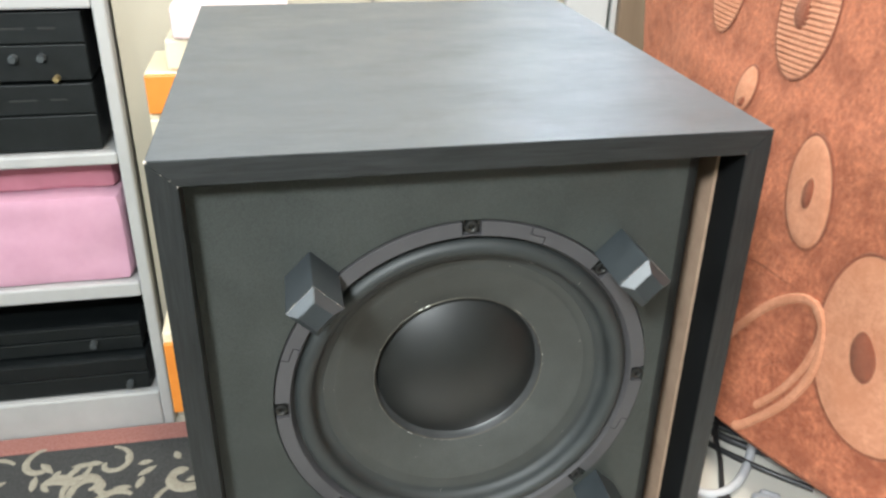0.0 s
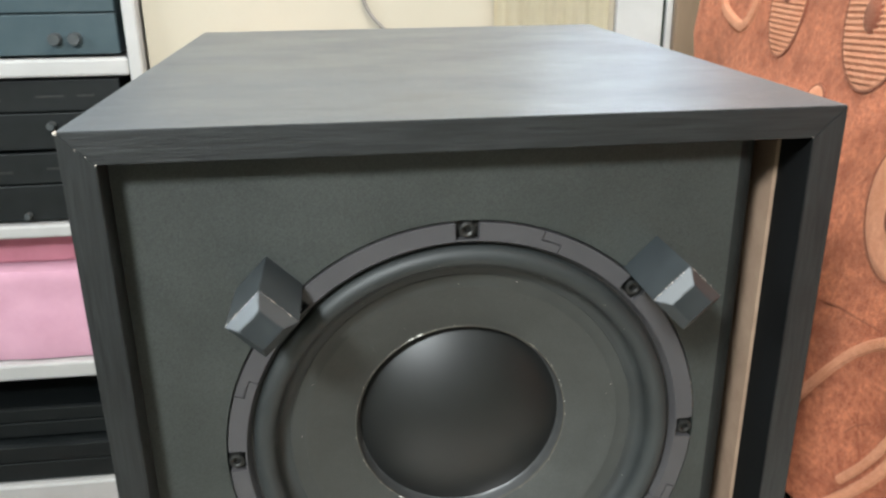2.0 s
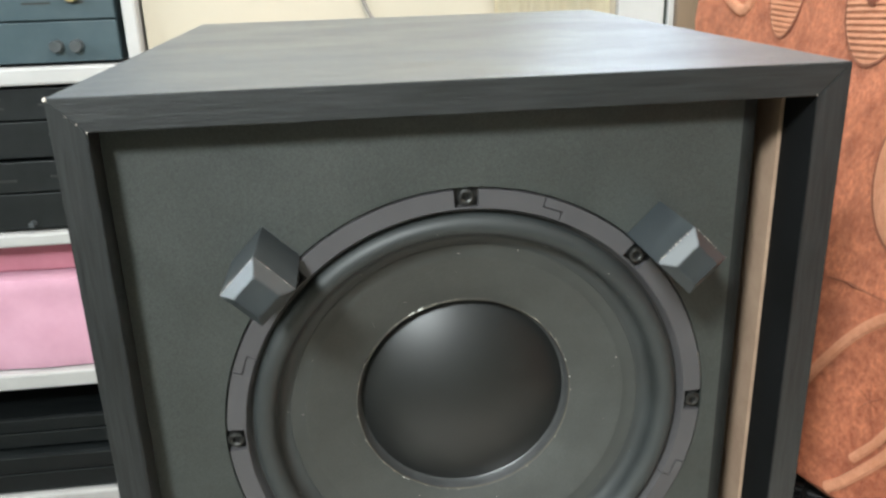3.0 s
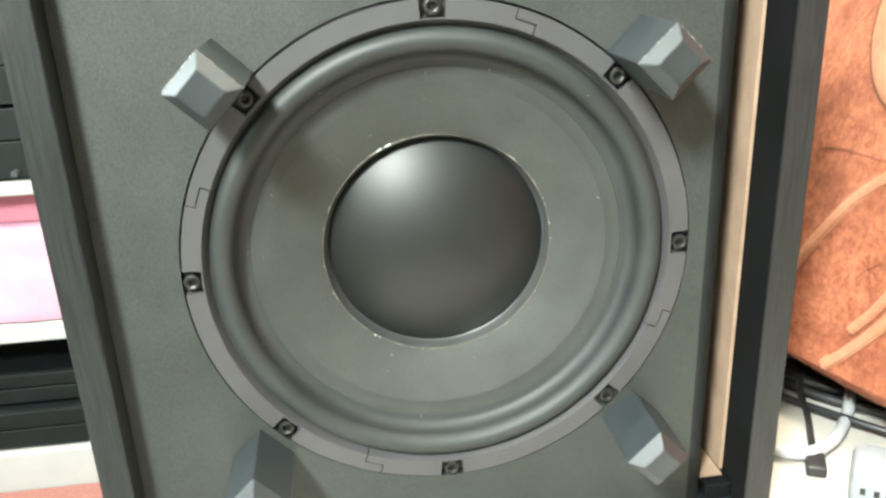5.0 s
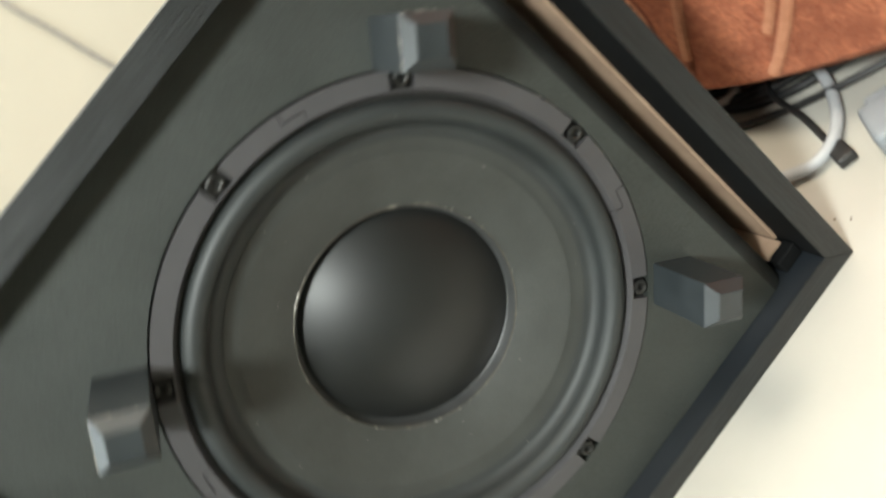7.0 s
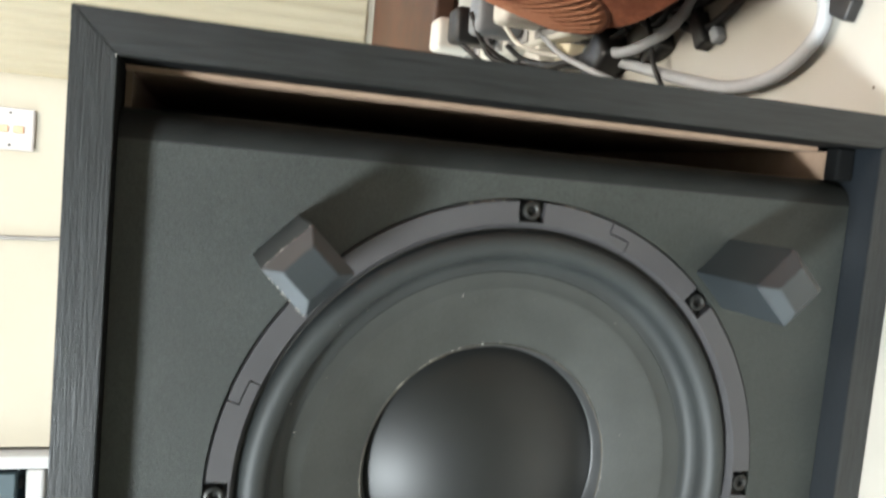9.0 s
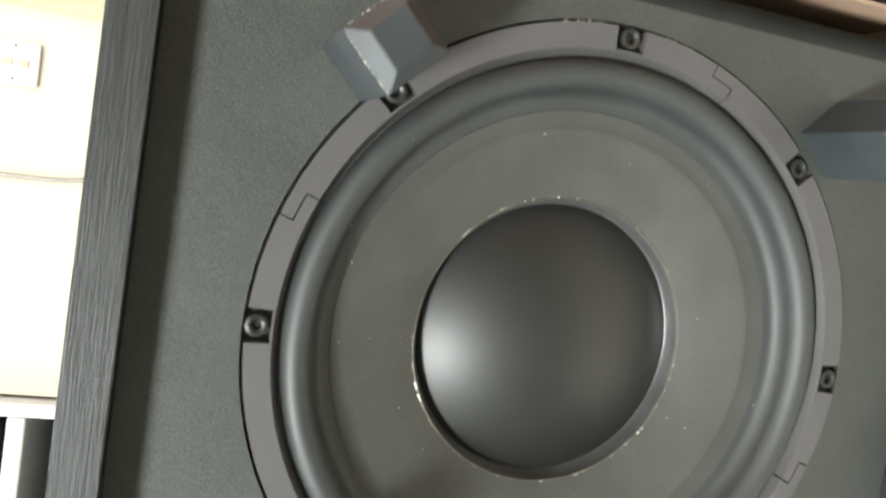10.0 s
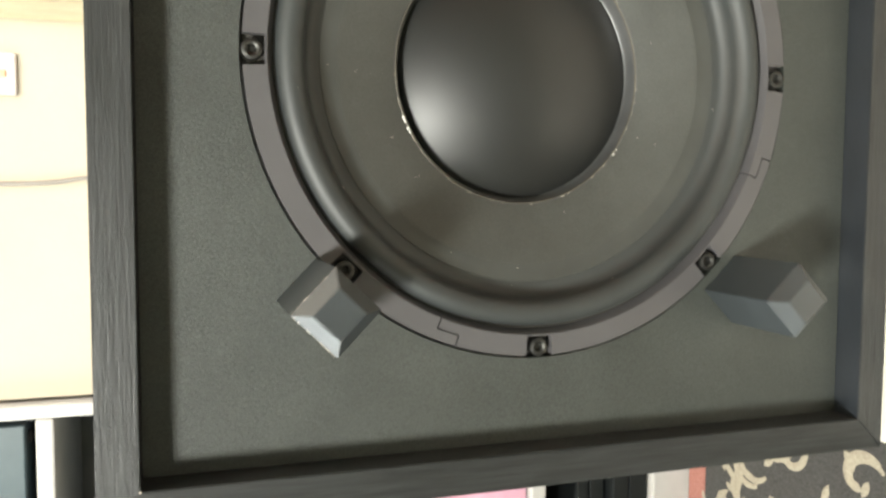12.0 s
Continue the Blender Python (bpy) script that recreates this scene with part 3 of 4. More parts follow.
part("end_wall", box((0.1484, BAF + 0.0090, 0.0242), (HW - TK - 0.0025, 0.30, 0.0262)), MDF, port)
part("end_wall", box((0.1484, BAF + 0.0165, HT - TK - 0.003), (HW - TK - 0.0025, 0.30, HT - TK - 0.0006)), MDF_SHADE, port, "upper end of the slot, coloured dim brown for its shade")
part("divider", box((0.131, BAF + 0.0165, 0.0155), (0.1480, 0.30, HT - TK - 0.0006)), INNER, port, "inner wall of the port, coloured black for its shaded depth")
# added dark sheet that closes the port off at its depth
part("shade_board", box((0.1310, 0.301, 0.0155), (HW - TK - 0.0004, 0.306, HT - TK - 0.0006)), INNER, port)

# --- driver ---
driver = part("driver", turned([(0.1262, 0.0186), (0.1262, 0.030), (0.1235, 0.030), (0.1135, 0.030), (0.1133, 0.0205), (0.1135, 0.0186), (0.1262, 0.0186)], CX, CZ), BASKET, sub, "round woofer driver in a dark metal basket", True)
RO, RI, NOTCH = 0.1258, 0.1142, 0.1172


def ring_segment(a0, a1):
    """A quarter of the trim ring: stepped ends that lock into the next, and a notch round each screw."""
    bm = bmesh.new()
    rm = 0.1210
    d2 = 0.0111 / RO
    gap = 0.0006 / RO
    angles = [a0 + d2]
    for s in range(8):
        c = radians(45 * s)
        for w in (-0.0062 / RO, 0.0062 / RO):
            for e in (-1e-4, 1e-4):
                q = c + w + e
                while q < a0:
                    q += 2 * math.pi
                if a0 + d2 < q < a1:
                    angles.append(q)
    angles += [a0 + d2 + (a1 - a0 - d2) * k / 48 for k in range(1, 49)]
    angles = sorted(angles)

    def outer_radius(q):
        m = (q + radians(22.5)) % radians(45) - radians(22.5)
        return NOTCH if abs(m) < 0.0062 / RO else RO

    def strip(samples, lo, hi):
        rows = []
        for q in samples:
            l, h = lo(q), hi(q)
            rows.append([bm.verts.new((CX + r * math.cos(q), y, CZ + r * math.sin(q))) for r, y in ((l + (0.0023 if l == RI else 0), 0.0138), (h, 0.0138), (h, 0.0185), (l, 0.0185))])
        for a, b in zip(rows, rows[1:]):
            for k in range(4):
                bm.faces.new((a[k], a[(k + 1) % 4], b[(k + 1) % 4], b[k]))
        bm.faces.new(rows[0][::-1]), bm.faces.new(rows[-1])

    strip([q for q in angles if q >= a0 + d2] , lambda q: RI, lambda q: outer_radius(q))
    strip([a0 + gap + (d2 - gap) * k / 4 for k in range(5)], lambda q: RI, lambda q: rm - 0.0003)
    strip([a1 + (d2 - gap) * k / 4 for k in range(5)], lambda q: rm + 0.0003, lambda q: RO)
    return bm


for k in range(4):
    a = radians(67 + 90 * k)
    part("trim_ring", ring_segment(a, a + radians(90)), RING, driver, "grey plastic trim ring quarter")

roll = [(0.1136, 0.0215), (0.1132, 0.0185)]
roll += [(0.1073 + 0.0059 * math.cos(t), 0.0185 - 0.0064 * math.sin(t) + 0.0012 * (t / math.pi) ** 2) for t in [math.pi * k / 24 for k in range(1, 24)]]
roll += [(0.1012, 0.0205), (0.1005, 0.0222), (0.0995, 0.0237), (0.0983, 0.0247), (0.0970, 0.0252), (0.0957, 0.0255), (0.0948, 0.0257), (0.0938, 0.0262)]
part("surround", turned(roll, CX, CZ), RUBBER, driver, "glossy dark rubber surround", True)
part("flange", turned([(0.0946, 0.0261), (0.0942, 0.0256), (0.0925, 0.0260), (0.0905, 0.0266), (0.0885, 0.0269), (0.0868, 0.0271), (0.0866, 0.0277)], CX, CZ), FLANGE, driver, "dark glued flange of the cone", True)
cone = [(0.0880, 0.0270), (0.0863, 0.0273), (0.0857, 0.0275), (0.0740, 0.0315), (0.0608, 0.0364), (0.0600, 0.0368)]
part("cone", turned(cone, CX, CZ), CONE, driver, "dark grey paper cone", True)
part("cap_lip", turned([(0.0600, 0.0368), (0.0593, 0.0372), (0.0589, 0.0380), (0.0577, 0.0424), (0.0568, 0.0432)], CX, CZ), LIP, driver, "satin grey rim round the dust cap", True)
SAG, CAP = 0.0185, 0.0568
RAD = (CAP**2 + SAG**2) / (2 * SAG)
cap = [(CAP * (1 - k / 24), 0.0432 - (math.sqrt(RAD**2 - (CAP * (1 - k / 24)) ** 2) - (RAD - SAG))) for k in range(25)]
part("dust_cap", turned(cap, CX, CZ), DOME, driver, "satin black domed dust cap", True)

part("cone_edge", turned([(0.0597, 0.0368), (0.0594, 0.0364), (0.0591, 0.0366), (0.0590, 0.0374)], CX, CZ), EDGE, driver, "thin tan raw edge of the cone", True)
rnd = random.Random(3)
bm = bmesh.new()
for k in range(110):
    a = rnd.choice((rnd.gauss(2.2, 0.3), rnd.gauss(2.0, 0.12), rnd.gauss(0.45, 0.3), rnd.gauss(4.35, 0.4), rnd.uniform(0, 6.28)))
    size = rnd.uniform(0.00022, 0.00072)
    m = Matrix.Translation((CX + (0.0598 + rnd.uniform(-0.0004, 0.0005)) * math.cos(a), 0.0370, CZ + (0.0598 + rnd.uniform(-0.0004, 0.0005)) * math.sin(a))) @ Matrix.Rotation(-a, 4, "Y") @ Matrix.Diagonal((size * 0.7, size * 0.6, size * rnd.uniform(1, 3), 1))
    bmesh.ops.create_icosphere(bm, subdivisions=1, radius=1, matrix=m)
beads = bmesh.new()
for first, last, count, big in ((110, 119, 8, 0.00085), (4, 22, 3, 0.00045), (228, 236, 2, 0.0006)):
    for k in range(count):
        a = radians(rnd.uniform(first, last))
        size = rnd.uniform(0.45, 1.0) * big
        m = Matrix.Translation((CX + 0.0599 * math.cos(a), 0.0366, CZ + 0.0599 * math.sin(a))) @ Matrix.Rotation(-a, 4, "Y") @ Matrix.Diagonal((size * 0.8, size * 0.7, size * rnd.uniform(0.9, 1.7), 1))
        bmesh.ops.create_icosphere(beads, subdivisions=2, radius=1, matrix=m)
part("glue_beads", beads, GLINT, driver, "glue beads at the dust cap, whitened for their glints", True)["kind"] = "stuff"
# glue specks that also stand in for glints on the ring's edge
rim = bmesh.new()
for k in range(26):
    a = radians(rnd.choice((rnd.uniform(5, 14), rnd.uniform(-14, -5))))
    size = rnd.uniform(0.0002, 0.0005)
    m = Matrix.Translation((CX + (RO + 0.0004) * math.cos(a), BAF - 0.0001, CZ + (RO + 0.0004) * math.sin(a))) @ Matrix.Rotation(-a, 4, "Y") @ Matrix.Diagonal((size, size * 0.6, size * rnd.uniform(1, 2.4), 1))
    bmesh.ops.create_icosphere(rim, subdivisions=1, radius=1, matrix=m)
part("rim_glue_glints", rim, GLUE, driver, "dried glue specks and glints along the trim ring", True)["kind"] = "stuff"
part("dried_glue", bm, GLUE, driver, "dried glue beads round the dust cap", True)["kind"] = "stuff"


def screw_mesh():
    bm = turned([(0.0013, 0.0025), (0.0018, 0.0006), (0.0028, 0.0), (0.0039, 0.0004), (0.0042, 0.0012), (0.0042, 0.005)], 0, 0, 24)
    bmesh.ops.create_circle(bm, cap_ends=True, radius=0.0013, segments=6, matrix=Matrix.Translation((0, 0.0022, 0)) @ Matrix.Rotation(math.pi / 2, 4, "X"))
    return bm


screw_data = None
for s in range(8):
    a = radians(45 * s)
    if screw_data is None:
        first = part("screw", screw_mesh(), STEEL, driver, "steel socket-head screw", True)
        screw_data = first.data
    else:
        first = new("screw", screw_data)
        first.parent = driver
        first["label"] = "steel socket-head screw"
    first.location = (CX + 0.1222 * math.cos(a), 0.0140, CZ + 0.1222 * math.sin(a))


def foot_mesh():
    """A square plastic foot set on its corner, with a chamfered end."""
    bm = bmesh.new()
    h, c = 0.0115, 0.0048
    rings = []
    for y, k in ((BAF - 0.0002, h), (-0.0275, h), (-0.0331, h - c)):
        rings.append([bm.verts.new((sx * k, y, sz * k)) for sx, sz in ((1, 1), (-1, 1), (-1, -1), (1, -1))])
    for a, b in zip(rings, rings[1:]):
        for k in range(4):
            bm.faces.new((a[k], a[(k + 1) % 4], b[(k + 1) % 4], b[k]))
    bm.faces.new(rings[-1]), bm.faces.new(rings[0][::-1])
    bmesh.ops.bevel(bm, geom=[e for e in bm.edges if abs(e.verts[0].co.y - BAF) > 0.001 or abs(e.verts[1].co.y - BAF) > 0.001], offset=0.0003, segments=2, affect="EDGES")
    return bm


foot_data = finish("foot", foot_mesh(), PEG)
for fx, fz, tilt in ((0.0968, 0.2778, 45), (-0.0972, 0.2775, 44), (-0.1000, 0.0785, 46), (0.1005, 0.0798, 45)):
    ob = new("foot", foot_data)
    ob.parent = sub
    ob["label"] = "dark slate square plastic foot"
    ob.matrix_basis = pose(fx, 0, fz, 0, tilt, 0)

# pale specks of dust on the cone
bm = bmesh.new()
for k in range(34):
    a, r = rnd.uniform(0, 6.28), rnd.uniform(0.061, 0.111)
    y = 0.0364 - (r - 0.0608) * 0.361 if r < 0.0857 else 0.0105 + abs(r - 0.105) * 0.6
    bmesh.ops.create_icosphere(bm, subdivisions=1, radius=rnd.uniform(0.00012, 0.00035), matrix=Matrix.Translation((CX + r * math.cos(a), y, CZ + r * math.sin(a))))
part("dust", bm, CHIP, driver, "pale dust specks")["kind"] = "stuff"

# worn edges of the two upper feet
bm = bmesh.new()
for fx, fz in ((0.0968, 0.2778), (-0.0972, 0.2775)):
    for k in range(44):
        u = rnd.uniform(-1, 1) * 0.0108
        side = rnd.choice((0, 0, 1))
        x, z = (u, 0.0116) if side else (-0.0116, u)
        q = Matrix.Rotation(radians(45), 3, "Y") @ Vector((x, -0.0275 + rnd.uniform(-0.0003, 0.0006), z))
        bmesh.ops.create_icosphere(bm, subdivisions=1, radius=rnd.uniform(0.0001, 0.0003), matrix=Matrix.Translation((fx + q.x, q.y, fz + q.z)))
part("foot_wear", bm, CHIP, sub, "pale worn spots on the feet")["kind"] = "stuff"

# worn, chipped spots on corners and feet
chips = bmesh.new()
for p, r in (((-0.1790, 0.0006, 0.3593), 0.0012), ((-0.1786, 0.0016, 0.3586), 0.001), ((-0.1643, 0.0002, 0.3448), 0.0006), ((0.1640, 0.0002, 0.3452), 0.0004), ((-0.172, 0.0001, 0.352), 0.0004), ((-0.168, 0.0001, 0.3485), 0.0004)):
    bmesh.ops.create_icosphere(chips, subdivisions=1, radius=r, matrix=Matrix.Translation(p))
part("wear", chips, CHIP, sub, "pale chipped corner spots")["kind"] = "stuff"


# ---------------- the plush cushion ----------------
def plush_x(y, z):
    low = 0.243 + 1.3 * (min(max(y, -0.12), 0.56) - 0.21) ** 2
    top = 0.31 + 0.1 * y
    s = (z - 0.05) / 0.28
    return low + (top - low) * s if z < 0.33 else top + 0.12 * (z - 0.33)


def cushion_body():
    """A thick soft slab: its face leans back, its lower edge curls under onto the table."""
    bm = bmesh.new()
    ys = [-0.21 + 0.875 * k / 84 for k in range(85)]
    rows = []
    for y in ys:
        edge = min(1.0, (0.665 - y) / 0.045, (y + 0.21) / 0.045)
        pull = 0.04 * (1 - math.sqrt(max(0.0, 1 - (1 - edge) ** 2)))
        col = []
        for dx, z in ((0.13, 0.002), (0.10, 0.002), (0.075, 0.006), (0.045, 0.018), (0.02, 0.032), (0.006, 0.042)):
            col.append((plush_x(y, 0.05) + dx + pull, z))
        for k in range(49):
            z = 0.05 + 0.53 * k / 48
            puff = 0.0025 * noise.noise((y * 9, z * 9, 0.3)) + 0.001 * noise.noise((y * 30, z * 30, 1.7))
            col.append((plush_x(y, z) + puff + pull, z))
        xt = plush_x(y, 0.58) + pull
        col += [(xt + 0.012, 0.605), (xt + 0.04, 0.62), (xt + 0.10, 0.625), (xt + 0.15, 0.615), (xt + 0.17, 0.58), (0.50 - pull, 0.40), (0.47 - pull, 0.2), (0.44 - pull, 0.05), (0.42 - pull, 0.006)]
        rows.append([bm.verts.new((x, y, z)) for x, z in col])
    n = len(rows[0])
    for a, b in zip(rows, rows[1:]):
        for k in range(n):
            j = (k + 1) % n
            bm.faces.new((a[k], a[j], b[j], b[k]))
    bm.faces.new(rows[0][::-1]), bm.faces.new(rows[-1])
    return bm


cushion = solid("sofa_cushion", cushion_body(), PLUSH, "rust-orange plush cushion with apricot embossed ovals, standing on the table", "cushion", smooth=True)


def motif(name, cy, cz, ry, rz, lean, mat, ribs=0, lift=0.0028, label="", parent=None, n=40):
    """An oval patch lying on the cushion's face, a little proud of it; ribs: rows of cords across it."""
    bm = bmesh.new()
    c, s = math.cos(radians(lean)), math.sin(radians(lean))
    down, across = (ribs * 14, 36) if ribs else (n // 2, n // 2)
    rows = []
    for i in range(down + 1):
        v = -math.cos(math.pi * i / down) if not ribs else 2 * i / down - 1
        row = []
        for k in range(across + 1):
            q = -math.cos(math.pi * k / across)
            u = q * math.sqrt(max(0.0, 1 - v * v))
            f = math.sqrt(u * u + v * v)
            y, z = cy + u * ry * c - v * rz * s, cz + u * ry * s + v * rz * c
            h = lift * math.sqrt(max(0.0, 1 - f**4)) + 0.0003
            if ribs:
                h += (0.0013 if ribs < 10 else 0.0010) * math.sin(v * ribs * 2 * math.pi) * min(1, (1 - f) * 12)
            else:
                h += 0.0006 * noise.noise((y * 60, z * 60, 2.0)) * (f < 0.95)
            row.append(bm.verts.new((plush_x(y, z) - (h if f < 0.999 else -0.004), y, z)))
        rows.append(row)
    for a, b in zip(rows, rows[1:]):
        for k in range(across):
            bm.faces.new((a[k], b[k], b[k + 1], a[k + 1]))
    bmesh.ops.remove_doubles(bm, verts=bm.verts, dist=1e-6)
    return part(name, bm, mat, parent or cushion, label, True)


def oval(cy, cz, ry, rz, lean, ribs=0, eye=None):
    o = motif("oval_patch", cy, cz, ry, rz, lean, PLUSH_LIGHT, ribs, label="apricot embossed oval")
    c, s = math.cos(radians(lean)), math.sin(radians(lean))
    # stitched groove; its shade is drawn as a dark cord
    rim = []
    for k in range(49):
        u, v = ry * 1.015 * math.cos(k * math.pi / 24), rz * 1.01 * math.sin(k * math.pi / 24)
        y, z = cy + u * c - v * s, cz + u * s + v * c
        rim.append(Vector((plush_x(y, z) + 0.0002, y, z)))
    part("stitched_shade_rim", tube(rim, 0.0016, 6, None, 1.0, (1, 0, 0)), PLUSH_DARK, o, "stitched outline, darkened for the shade in its groove", True)
    if eye:
        motif("eye_patch", *eye, PLUSH_DARK, 0, 0.0062, "dark maroon centre of an oval", o, 20)
    return o


oval(0.122, 0.260, 0.026, 0.046, -34, 0, (0.119, 0.260, 0.006, 0.013, -20))
oval(0.222, 0.383, 0.047, 0.057, -4, 12, (0.226, 0.381, 0.012, 0.015, -10))
oval(0.380, 0.384, 0.036, 0.052, 0, 11, (0.378, 0.392, 0.009, 0.014, 0))
oval(0.277, 0.300, 0.017, 0.021, -20, 0, (0.270, 0.290, 0.004, 0.005, 0))
oval(0.010, 0.174, 0.046, 0.077, -18, 0, (0.012, 0.174, 0.011, 0.021, -18))
oval(-0.115, 0.085, 0.05, 0.05, 0)
oval(-0.10, 0.35, 0.04, 0.07, -20, 14, (-0.10, 0.35, 0.011, 0.018, -20))
oval(0.50, 0.43, 0.03, 0.045, 0)
oval(0.36, 0.50, 0.04, 0.055, -15, 11)
oval(0.250, 0.105, 0.078, 0.052, 10, 8, (0.250, 0.125, 0.013, 0.016, 0))


def rope(points, r, label="apricot piped swirl"):
    pts = [Vector((plush_x(q.x, q.y) - 0.001, q.x, q.y)) for q in spline([(y, z, 0) for y, z in points], 10)]
    return part("piping", tube(pts, r, 8, None, 0.8, (1, 0, 0)), PLUSH_LIGHT, cushion, label, True)


rope([(0.150, 0.075), (0.142, 0.100), (0.128, 0.132), (0.106, 0.166), (0.078, 0.187), (0.056, 0.182), (0.046, 0.147), (0.055, 0.106), (0.079, 0.066), (0.09, 0.053)], 0.0042)
rope([(0.066, 0.187), (0.052, 0.172), (0.054, 0.140), (0.066, 0.106), (0.08, 0.082)], 0.0035)
rope([(0.545, 0.42), (0.540, 0.372), (0.507, 0.355), (0.471, 0.351), (0.450, 0.372), (0.44, 0.42)], 0.006)


def crease(points, r, name="seam", label="thin dark seam line"):
    pts = [Vector((plush_x(q.x, q.y) - 0.0004, q.x, q.y)) for q in spline([(y, z, 0) for y, z in points], 6)]
    return part(name, tube(pts, r, 6, None, 0.5, (1, 0, 0), taper=0.9), PLUSH_SHADE, cushion, label, True)


# shade in the seam and pinch creases is drawn as thin dark cords
crease([(0.160, 0.183), (0.140, 0.187), (0.118, 0.188), (0.086, 0.189)], 0.0009)
for ends in (((0.094, 0.128), (0.083, 0.124), (0.073, 0.120)), ((0.086, 0.137), (0.083, 0.125), (0.077, 0.114)), ((0.090, 0.113), (0.083, 0.123), (0.073, 0.131))):
    crease(ends, 0.0005, "tuft_crease", "short dark pinch crease")


# ---------------- cables and plugs on the table ----------------
def cable(points, r, mat, label, name="cable"):
    return solid(name, tube(spline(points, 10), r, 10), mat, label, "cable", group="cables on the table", smooth=True)


cable([(0.268, 0.40, 0.007), (0.244, 0.32, 0.0062), (0.226, 0.245, 0.006), (0.210, 0.175, 0.0065), (0.203, 0.13, 0.007), (0.208, 0.088, 0.007), (0.229, 0.060, 0.007), (0.258, 0.066, 0.007), (0.288, 0.095, 0.0075), (0.309, 0.128, 0.012), (0.319, 0.160, 0.016), (0.302, 0.180, 0.013), (0.270, 0.176, 0.010), (0.247, 0.203, 0.012), (0.237, 0.243, 0.017), (0.243, 0.285, 0.014), (0.268, 0.33, 0.007)], 0.0042, GREY_CABLE, "thick light grey power cable lying in a loop")
rnd = random.Random(11)
for k in range(9):
    y0 = 0.10 + 0.045 * k
    x0 = 0.250 + 0.010 * (k % 3) + rnd.uniform(-0.006, 0.006)
    cable([(x0 + 0.075, y0 - 0.05, 0.006 + 0.001 * k), (x0 + 0.035 + rnd.uniform(-0.01, 0.01), y0 - 0.015, 0.009 + 0.001 * k), (x0 + rnd.uniform(-0.012, 0.012), y0 + 0.03, 0.005 + 0.002 * (k % 4)), (x0 + rnd.uniform(-0.02, 0.012), y0 + 0.08, 0.005 + 0.002 * (k % 3)), (x0 + 0.03, y0 + 0.14, 0.007)], rnd.uniform(0.0022, 0.0034), BLACK_CABLE, "thin black cable tangled on the table under the cushion")
cable([(0.30, 0.16, 0.014), (0.275, 0.135, 0.010), (0.262, 0.10, 0.006), (0.245, 0.064, 0.005)], 0.0023, BLACK_CABLE, "black lead ending in a small connector")


def plug(name, place, turn, size, mat, label, pins=0):
    u = holder(name, place, label, "plug")
    u.rotation_euler = (0, 0, radians(turn))
    lx, ly, lz = size
    part("body", box((-lx / 2, -ly / 2, 0.0003), (lx / 2, ly / 2, lz), min(size) * 0.2, seg=3), mat, u, smooth=True)
    part("collar", box((-lx * 0.3, ly / 2 - 0.002, lz * 0.2), (lx * 0.3, ly / 2 + ly * 0.3, lz * 0.8), min(size) * 0.15), mat, u)
    for k in range(pins):
        part("pin_hole", box((-lx * 0.25 + k * lx * 0.25 - 0.0015, -ly / 2 - 0.0004, lz * 0.4), (-lx * 0.25 + k * lx * 0.25 + 0.0015, -ly / 2 + 0.001, lz * 0.6)), BLACK_CABLE, u)
    return u


for k in range(7):
    y0 = 0.075 + 0.022 * k
    bow = rnd.uniform(-0.012, 0.012)
    cable([(0.352, y0 - 0.01 + bow, 0.005), (0.325, y0 + 0.010, 0.008 + 0.002 * (k % 3)), (0.300, y0 + 0.030 - bow, 0.006 + 0.0035 * (k % 2)), (0.276, y0 + 0.062, 0.005 + 0.003 * (k % 3)), (0.262, y0 + 0.105 + bow, 0.006), (0.270, y0 + 0.16, 0.005)], rnd.uniform(0.0026, 0.0040), BLACK_CABLE, "black cable bunched under the cushion's lower edge")
plug("lead_connector", (0.238, 0.222, 0), 20, (0.012, 0.024, 0.013), BLACK_CABLE, "small black connector beside the grey cable loop")
plug("lead_connector", (0.262, 0.30, 0), -50, (0.018, 0.030, 0.018), BLACK_CABLE, "black connector among tangled cables")
plug("jack_plug", (0.290, 0.152, 0), -30, (0.008, 0.016, 0.008), YELLOW, "small yellow jack plug among black cables")
plug("flat_plug", (0.2465, 0.402, 0), 4, (0.019, 0.036, 0.032), PLUG_WHITE, "white plug lying before the power strip")
plug("flat_plug", (0.2470, 0.352, 0), -8, (0.017, 0.030, 0.024), CREAM, "cream plug lying before the power strip")
plug("lead_connector", (0.239, 0.050, 0), -25, (0.012, 0.019, 0.008), BLACK_CABLE, "small black connector lying on the table")
plug("power_plug", (0.262, 0.022, 0), -35, (0.030, 0.036, 0.022), PLUG_GREY, "light grey three-pin mains connector lying on the table", 3)


plug("power_adapter", (0.236, 0.292, 0), 35, (0.030, 0.042, 0.026), BLACK_CABLE, "black adapter block among tangled cables")
plug("lead_connector", (0.243, 0.172, 0), -60, (0.011, 0.026, 0.011), BLACK_CABLE, "black connector with a metal tip beside the grey cable")
plug("barrel_tip", (0.2385, 0.156, 0), -60, (0.008, 0.010, 0.008), PLUG_GREY, "small metal connector tip lying on the table")
cable([(0.300, 0.395, 0.04), (0.272, 0.385, 0.034), (0.246, 0.345, 0.030), (0.228, 0.290, 0.031), (0.214, 0.262, 0.012), (0.205, 0.248, 0.004)], 0.0026, GREY_CABLE, "thin grey cable crossing over a black adapter block")
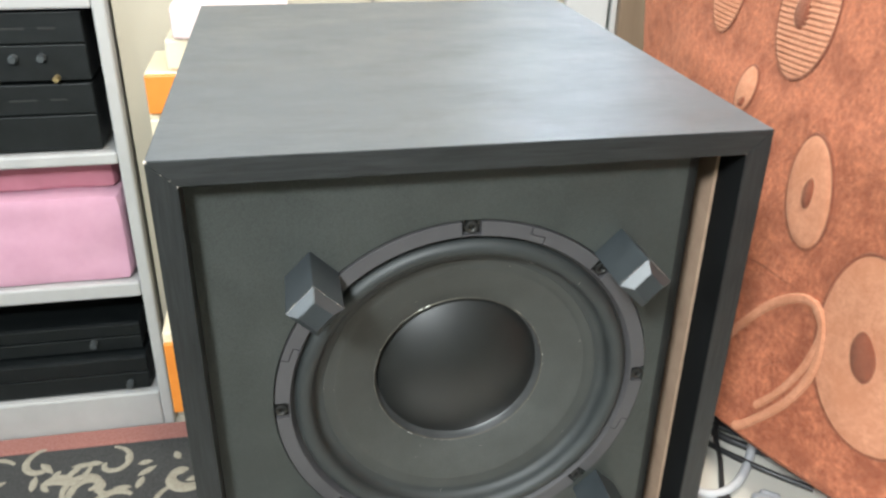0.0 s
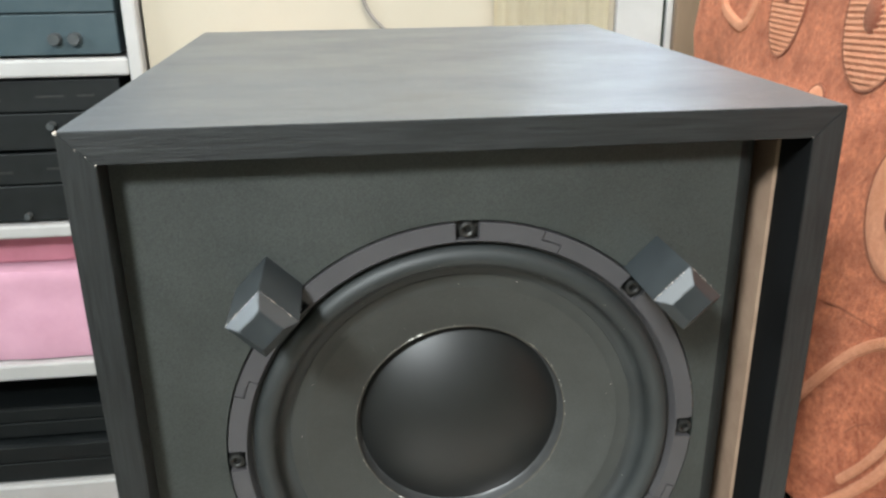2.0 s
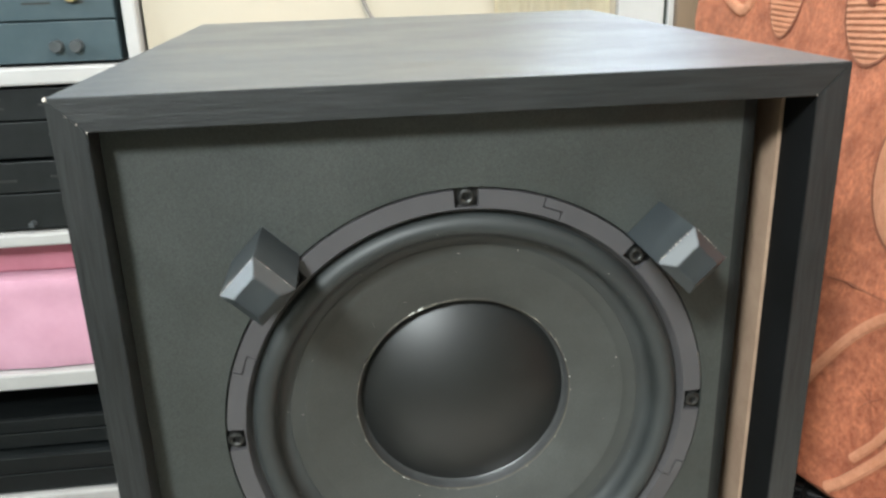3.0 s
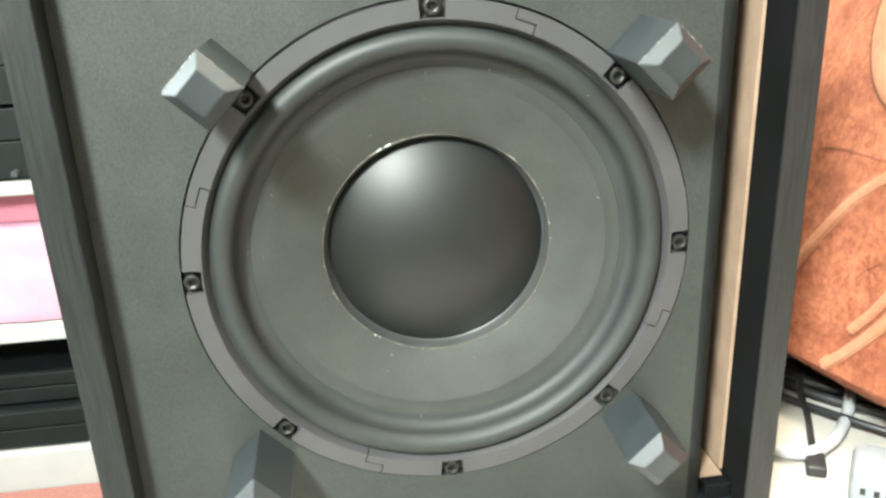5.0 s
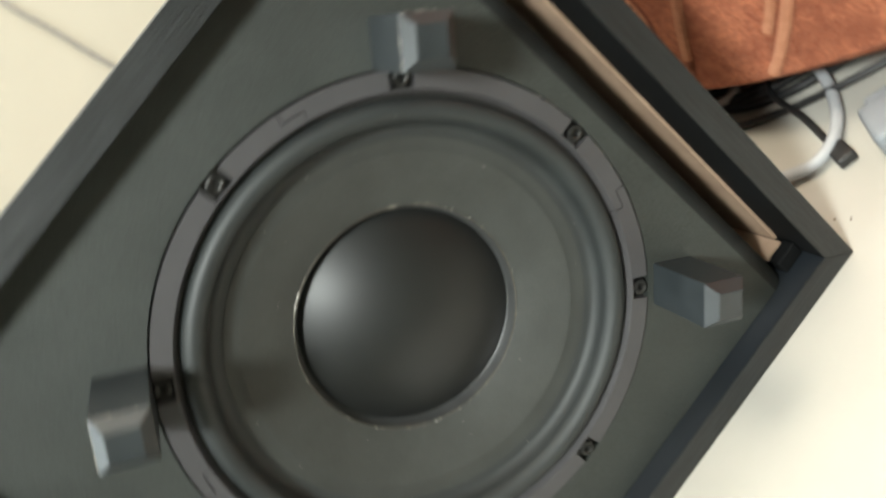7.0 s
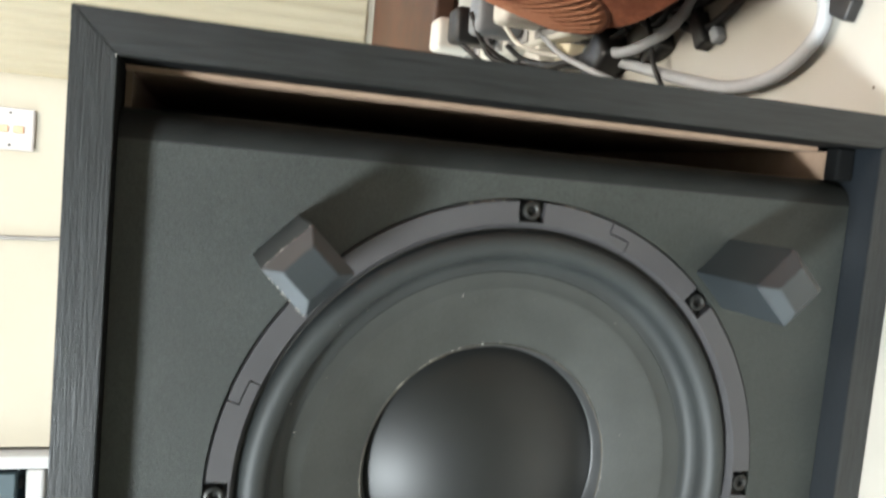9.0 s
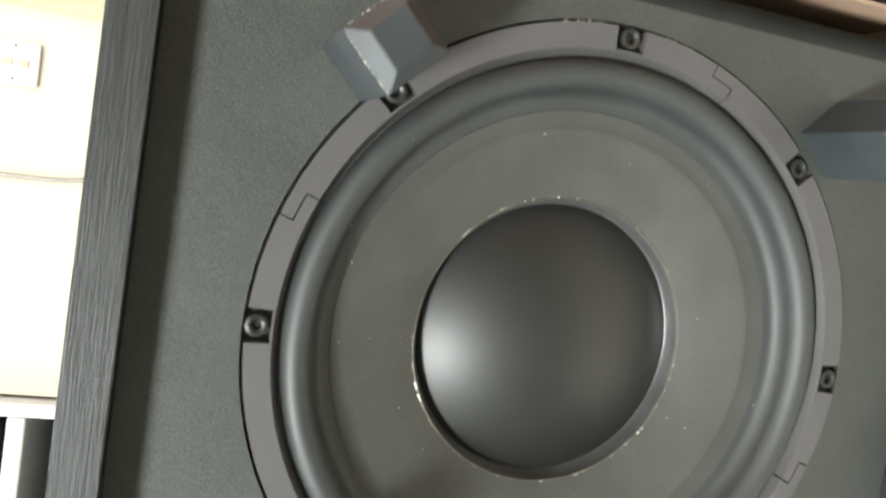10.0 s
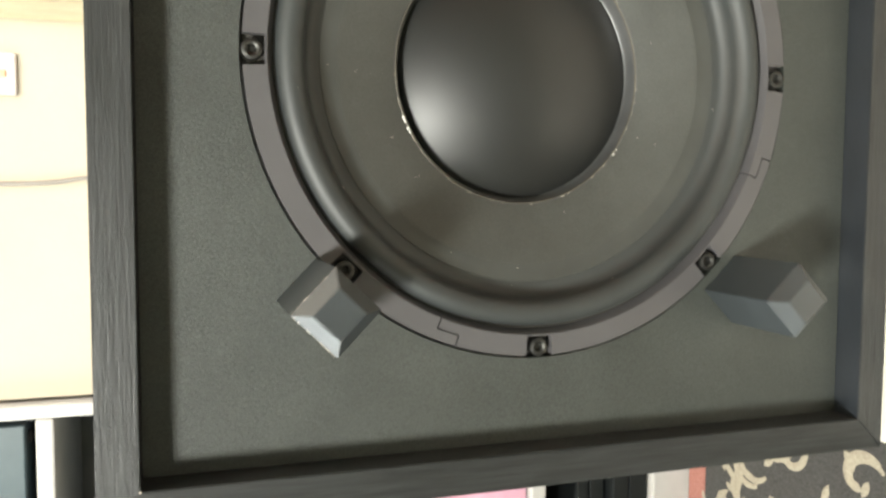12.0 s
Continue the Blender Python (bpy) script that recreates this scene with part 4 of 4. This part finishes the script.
cable([(0.292, 0.240, 0.010), (0.268, 0.236, 0.014), (0.246, 0.226, 0.011), (0.222, 0.212, 0.014), (0.200, 0.206, 0.003)], 0.0019, BLACK_CABLE, "thin black lead running across the grey cable")
cable([(0.295, 0.500, 0.05), (0.268, 0.478, 0.050), (0.248, 0.455, 0.040), (0.236, 0.440, 0.018), (0.224, 0.450, 0.004)], 0.0036, GREY_CABLE, "grey cable bending down beside the power strip")
cable([(0.285, 0.43, 0.083), (0.258, 0.425, 0.070), (0.240, 0.415, 0.040), (0.228, 0.400, 0.012), (0.222, 0.388, 0.004)], 0.0020, BLACK_CABLE, "thin black cable hanging in front of white plugs")


def power_strip():
    u = holder("power_strip", (0.280, 0.475, 0), "white multi-way power strip crowded with plugs", "power strip")
    part("body", box((-0.022, -0.15, 0.0003), (0.03, 0.14, 0.032), 0.005, seg=3), PLUG_WHITE, u, smooth=True)
    for k in range(4):
        part("outlet", box((-0.018, -0.135 + 0.068 * k, 0.0322), (0.026, -0.085 + 0.068 * k, 0.034), 0.0005), WHITE, u)
    return u


power_strip()
for k, (y, mat) in enumerate(((0.365, PLUG_WHITE), (0.433, PLUG_GREY), (0.501, BLACK_CABLE), (0.569, PLUG_WHITE))):
    u = plug("adapter", (0.284, y, 0.0345), 0, (0.036, 0.034, 0.045), mat, ("white", "light grey", "black", "white")[k] + " adapter plugged into the power strip")
    u["group"] = "adapters in the power strip"
cable([(0.268, 0.375, 0.07), (0.248, 0.36, 0.055), (0.240, 0.33, 0.02), (0.24, 0.30, 0.008), (0.236, 0.25, 0.006)], 0.0022, PLUG_WHITE, "white cable hanging from an adapter")
cable([(0.268, 0.44, 0.07), (0.245, 0.43, 0.055), (0.238, 0.39, 0.02), (0.240, 0.33, 0.01), (0.246, 0.28, 0.007)], 0.0028, BLACK_CABLE, "black cable hanging from an adapter")
cable([(0.268, 0.50, 0.07), (0.246, 0.47, 0.05), (0.240, 0.42, 0.034), (0.236, 0.36, 0.03), (0.240, 0.31, 0.022), (0.256, 0.26, 0.012)], 0.0026, BLACK_CABLE, "black cable looping down from an adapter")
cable([(0.262, 0.45, 0.036), (0.245, 0.405, 0.036), (0.237, 0.36, 0.028), (0.232, 0.31, 0.012), (0.238, 0.27, 0.006)], 0.0024, BLACK_CABLE, "black cable lying over white plugs")

# small dark specks on the tabletop
specks = bmesh.new()
for p in ((0.196, 0.026), (0.199, 0.016), (0.16, -0.085), (0.205, -0.03)):
    bmesh.ops.create_icosphere(specks, subdivisions=1, radius=1, matrix=Matrix.Translation((*p, 0.0003)) @ Matrix.Diagonal((0.0011, 0.0007, 0.0004, 1)))
solid("crumbs", specks, BROWN, "tiny dark crumbs lying on the cream tabletop", "crumbs", "stuff")
